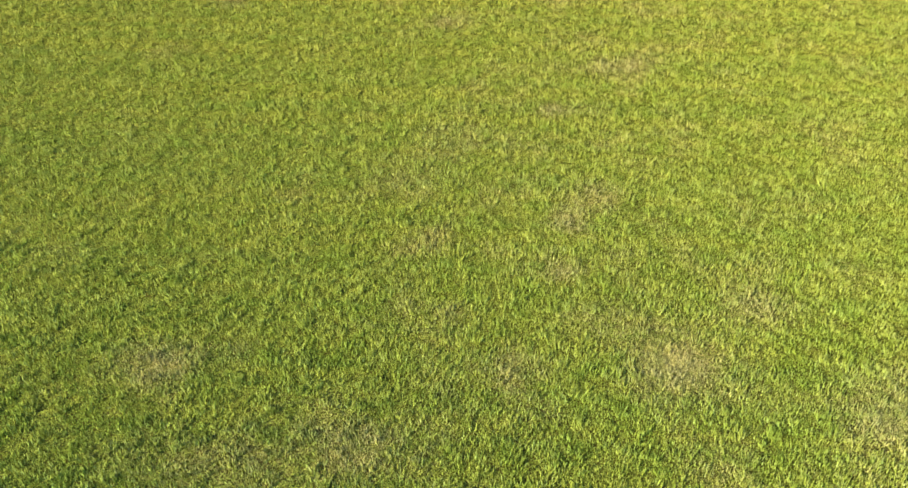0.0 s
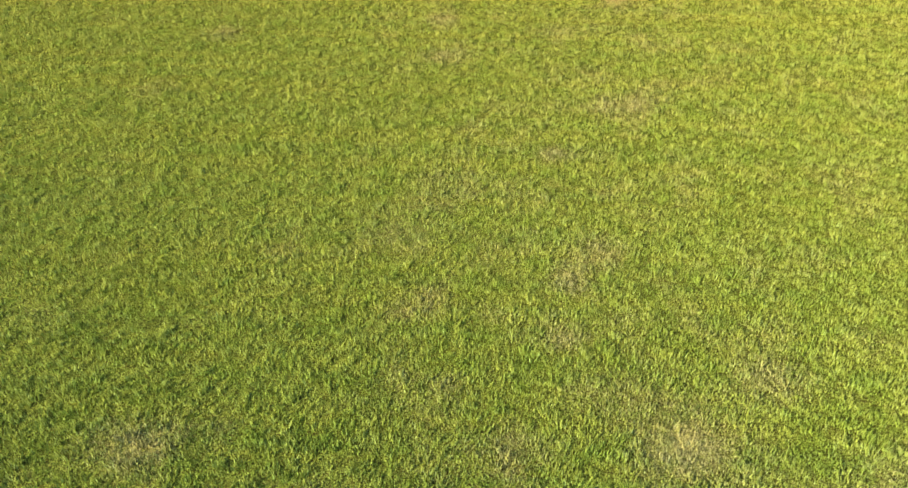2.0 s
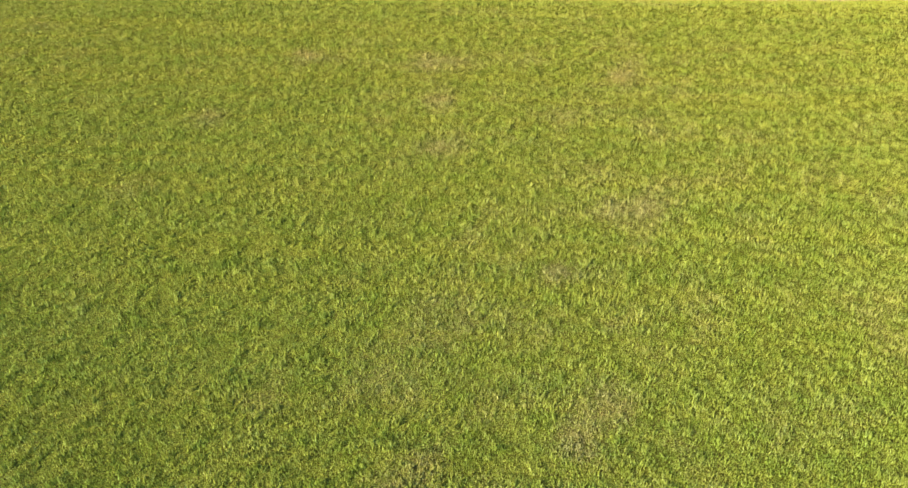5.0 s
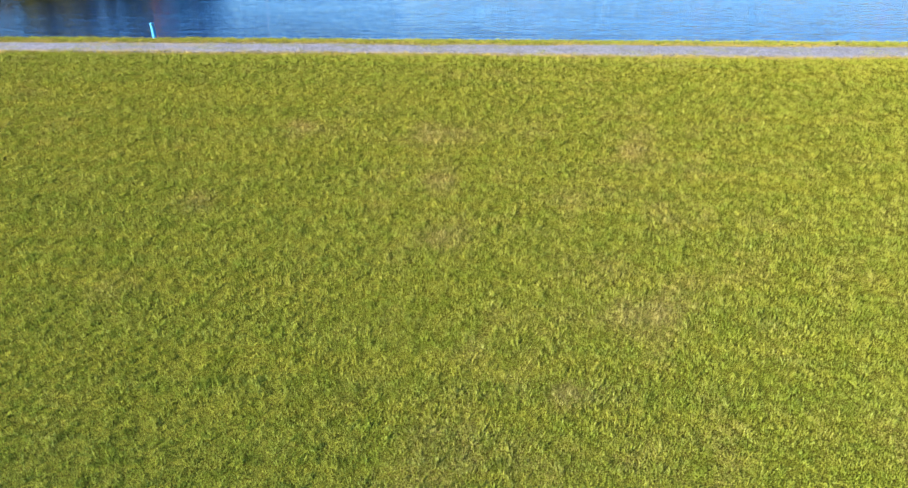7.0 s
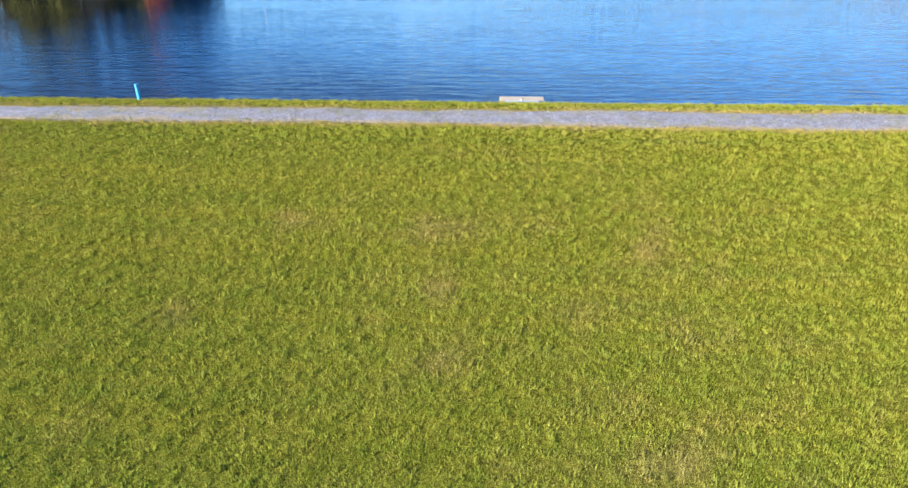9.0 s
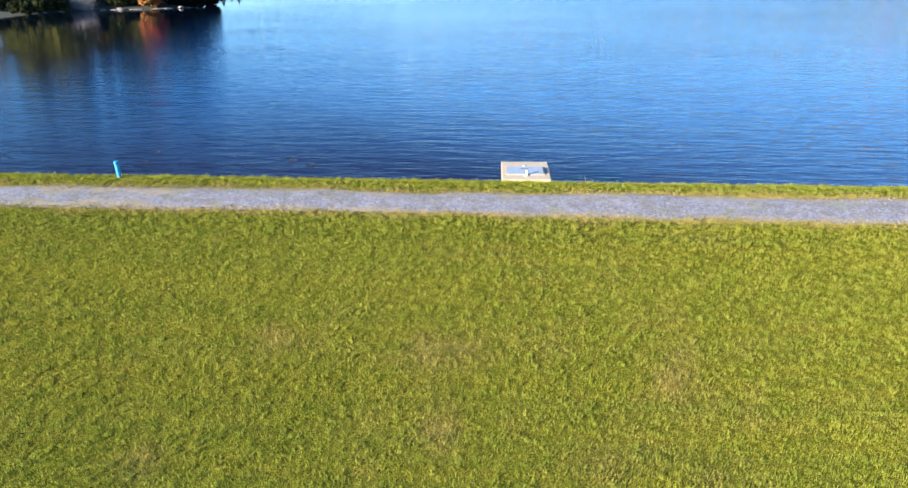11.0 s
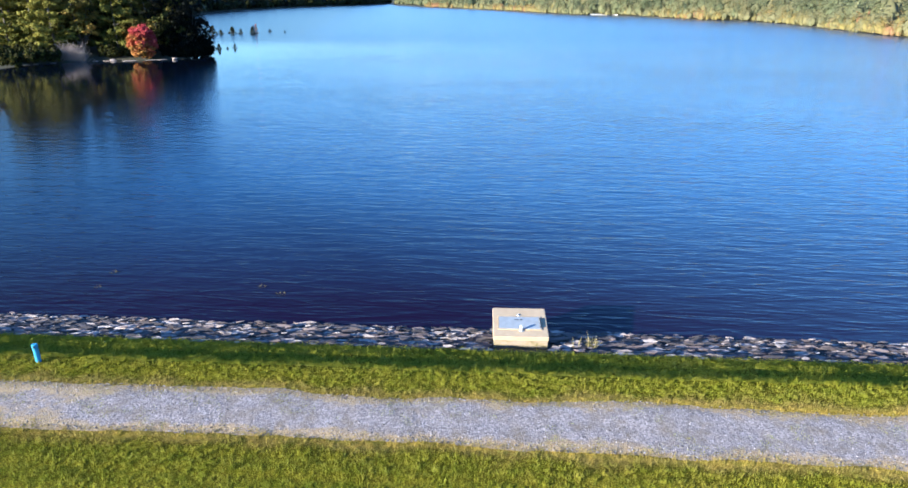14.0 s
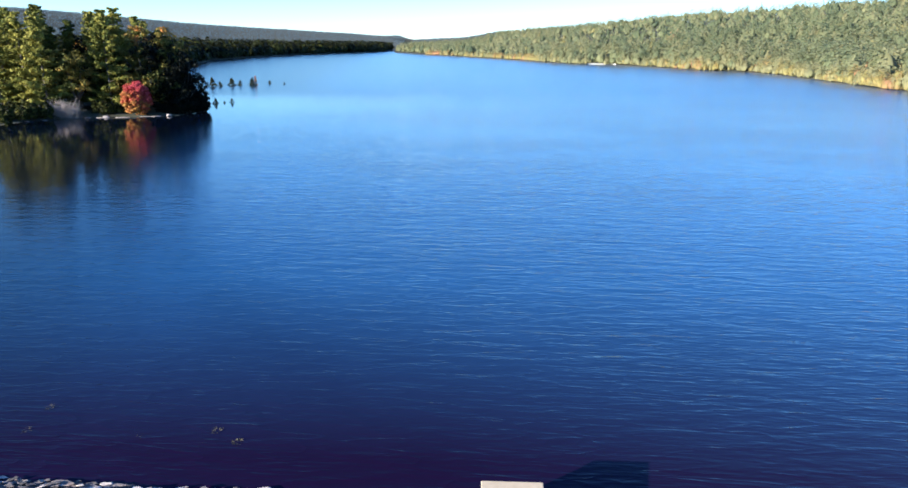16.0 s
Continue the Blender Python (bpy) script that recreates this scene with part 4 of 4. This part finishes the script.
# small shrubs standing in the shallows off the headland
shrub = broadleaf("shrub", 41, 3.0, 1.5, BROAD, "small dark shrub growing on a stump in the lake", "shrub", "lake shrubs", (0.0, 0.2), 0.02, 34, 0.18, 80, 0.05, False, True)
SHRUBS = [(-99.2, 213, 1.15), (-96.4, 213, 0.8), (-95.0, 220, 1.2), (-92.0, 220, 0.8), (-88.0, 221, 1.1), (-85.3, 231.6, 0.5), (-78.9, 228.8, 0.35), (-72.7, 229.5, 0.25), (-70.6, 147.5, 0.65), (-69.2, 149.5, 0.25), (-67.9, 151.0, 0.45)]
for i, (x, y, s) in enumerate(SHRUBS):
    o = shrub if i == 0 else copy_thing(shrub, pose(0, 0, 0))
    o.matrix_world = Matrix.Translation((x, y, WATER_Z - 0.3 * s)) @ pose(0, 0, 0, 0, 0, 70 * i) @ Matrix.Diagonal((s, s, s * r.uniform(0.75, 0.95), 1))
red_shrub = broadleaf("shrub", 43, 3.6, 0.8, RED, "small reddish shrub growing on a stump in the lake", "shrub", "lake shrubs", (0.3, 0.7), 0.02, 30, 0.18, 50, 0.05, False, True)
red_shrub.matrix_world = Matrix.Translation((-86.9, 221.3, WATER_Z - 0.3))


def round_shell(fine):
    """Points and triangles of an octahedron, split once if fine."""
    p = [(1, 0, 0), (-1, 0, 0), (0, 1, 0), (0, -1, 0), (0, 0, 1), (0, 0, -1)]
    f = [(0, 2, 4), (2, 1, 4), (1, 3, 4), (3, 0, 4), (2, 0, 5), (1, 2, 5), (3, 1, 5), (0, 3, 5)]
    if fine:
        mid, out = {}, []
        for t in f:
            ring = []
            for a, b in ((t[0], t[1]), (t[1], t[2]), (t[2], t[0])):
                key = (min(a, b), max(a, b))
                if key not in mid:
                    v = np.array(p[a], float) + np.array(p[b], float)
                    mid[key] = len(p)
                    p.append(tuple(v / np.linalg.norm(v)))
                ring.append(mid[key])
            out += [(t[0], ring[0], ring[2]), (t[1], ring[1], ring[0]), (t[2], ring[2], ring[1]), tuple(ring)]
        f = out
    return np.array(p, float), np.array(f)


def woods(name, xs, ys, heights, tint, label, per=46, leaf=0.5, material=WOODS, fine=True):
    """Far trees on the slope as one mesh: lumpy crowns with loose leaf sprays round them."""
    n = len(xs)
    z = land(xs, ys)
    u = rng.normal(size=(n, per, 3))
    u /= np.linalg.norm(u, axis=2)[..., None]
    u[..., 2] = np.abs(u[..., 2]) * 1.3 - 0.5
    R = heights * rng.uniform(0.3, 0.46, n)
    pointed = (rng.random(n) < 0.3)[:, None]
    up = np.clip((u[..., 2] + 0.5) / 1.3, 0, 1)
    width = np.where(pointed, 1.05 - up, 1.0) * (0.75 + 0.35 * rng.random((n, per)))
    c = np.stack([xs[:, None] + u[..., 0] * R[:, None] * width, ys[:, None] + u[..., 1] * R[:, None] * width, z[:, None] + heights[:, None] * (0.08 + 0.92 * up * (0.85 + 0.2 * rng.random((n, per))))], -1)
    face = u + rng.normal(size=(n, per, 3)) * 0.25 + np.array([0, 0, 0.5])
    a = np.cross(face, rng.normal(size=(n, per, 3)))
    b = np.cross(face, a)
    a /= np.linalg.norm(a, axis=2)[..., None]
    b /= np.linalg.norm(b, axis=2)[..., None]
    q = (R * leaf)[:, None, None] * rng.uniform(0.6, 1.3, (n, per, 1))
    P = np.stack([c + a * q, c - a * q * 0.5 + b * q * 0.85, c - a * q * 0.5 - b * q * 0.85], 2).reshape(-1, 3)
    shell, tri = round_shell(fine)
    k = len(shell)
    lump = rng.uniform(0.52, 0.8, (n, k))
    rise = (shell[:, 2] * 0.5 + 0.5)[None]
    taper = np.where(pointed, 1.15 - rise, 1.0)
    B = np.stack([xs[:, None] + shell[:, 0] * R[:, None] * lump * taper, ys[:, None] + shell[:, 1] * R[:, None] * lump * taper, z[:, None] + heights[:, None] * (0.02 + 0.95 * rise * lump)], -1).reshape(-1, 3)
    Bf = (tri[None] + k * np.arange(n)[:, None, None]).reshape(-1, 3)
    nb = len(Bf)
    faces = np.concatenate([Bf, len(B) + np.arange(len(P)).reshape(-1, 3)])
    shade = np.concatenate([np.repeat(tint, k), np.repeat(tint, per * 3)])
    me = mesh_of(name, np.concatenate([B, P]), faces, material, {"tint": shade})
    me.polygons.foreach_set("use_smooth", np.arange(len(faces)) < nb)
    return tagged(new(name, me), label, "woods", kind="stuff")


def right_woods():
    n = 6500
    y = 330 + 1900 * rng.random(n) ** 1.5
    d = 4 + 560 * rng.random(n) ** 1.3
    x = np.interp(y, RIGHT_Y, RIGHT_X) + d
    h = rng.uniform(8, 17, n) * (0.55 + 0.45 * smooth(0, 14, d))
    t = 0.34 + 0.5 * (fbm(x, y, 70, 3) - 0.5) + rng.normal(0, 0.13, n) + 0.22 * (rng.random(n) < 0.05)
    return woods("hillside_woods", x, y, h, np.clip(t, 0, 1), "mixed green and autumn woods on the far hillside", 52, 0.14, WOODS, False)


def near_right_woods():
    n = 1500
    y = 190 + 400 * rng.random(n)
    d = 1.5 + 230 * rng.random(n) ** 1.3
    x = np.interp(y, RIGHT_Y, RIGHT_X) + d
    h = rng.uniform(8, 16, n) * (0.5 + 0.5 * smooth(0, 16, d))
    t = 0.34 + 0.30 * (fbm(x, y, 60, 3) - 0.5) + rng.normal(0, 0.1, n) + 0.3 * smooth(16, 3, d) * rng.random(n) + 0.25 * (rng.random(n) < 0.05)
    m = 900
    y2 = 190 + 700 * rng.random(m) ** 1.2
    d2 = rng.uniform(0.3, 7, m)
    x2 = np.interp(y2, RIGHT_Y, RIGHT_X) + d2
    h2 = rng.uniform(2.0, 7.0, m)
    t2 = 0.68 + 0.7 * (fbm(x2, y2, 28, 2) - 0.5) + rng.normal(0, 0.1, m)
    return woods("shore_woods", np.concatenate([x, x2]), np.concatenate([y, y2]), np.concatenate([h, h2]), np.clip(np.concatenate([t, t2]), 0, 1), "leafy woods with yellow and rust shoreline scrub", 120, 0.13)


def left_woods():
    n = 3600
    y = 235 + 1100 * rng.random(n) ** 1.2
    d = 3 + 150 * rng.random(n) ** 1.5
    x = np.interp(y, LEFT_Y, LEFT_X) - d
    h = rng.uniform(11, 17, n)
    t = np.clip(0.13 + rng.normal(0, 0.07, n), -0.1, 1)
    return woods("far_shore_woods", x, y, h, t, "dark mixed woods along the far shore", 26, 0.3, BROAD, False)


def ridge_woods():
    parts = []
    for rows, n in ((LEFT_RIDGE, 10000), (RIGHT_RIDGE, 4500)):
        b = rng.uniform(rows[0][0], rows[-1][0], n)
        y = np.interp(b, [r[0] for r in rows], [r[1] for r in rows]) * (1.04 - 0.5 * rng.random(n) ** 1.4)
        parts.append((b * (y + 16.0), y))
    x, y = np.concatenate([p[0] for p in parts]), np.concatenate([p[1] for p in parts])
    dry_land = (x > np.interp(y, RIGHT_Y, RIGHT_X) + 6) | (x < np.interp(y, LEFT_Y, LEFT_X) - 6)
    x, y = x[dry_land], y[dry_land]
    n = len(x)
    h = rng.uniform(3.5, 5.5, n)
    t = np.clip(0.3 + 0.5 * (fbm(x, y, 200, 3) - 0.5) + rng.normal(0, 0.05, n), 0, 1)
    return woods("ridge_woods", x, y, h, t, "unbroken woods on the distant ridge, blue haze put into the leaf colour", 3, 0.5, FARWOODS, False)


far_right = right_woods()
shore_right = near_right_woods()
far_left = left_woods()
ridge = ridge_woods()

xs = np.linspace(0, 1, 14)
edge = [(66 + 19 * f, np.interp(66 + 19 * f, [61, 85], [504, 494]) - 3 + 0.8 * math.sin(9 * f)) for f in xs]
bv = [(x, y, WATER_Z + 0.1) for x, y in edge] + [(x + 5 * math.sin(math.pi * min(1, max(0.02, f))), y + 9 * math.sin(math.pi * f) + 0.4, WATER_Z + 1.0) for (x, y), f in zip(edge, xs)]
beach_me = mesh_of("beach", bv, [(i, i + 1, 15 + i, 14 + i) for i in range(13)], SAND)
beach = tagged(new("beach", beach_me), "small pale sand landing on the far shore", "beach", kind="structure")
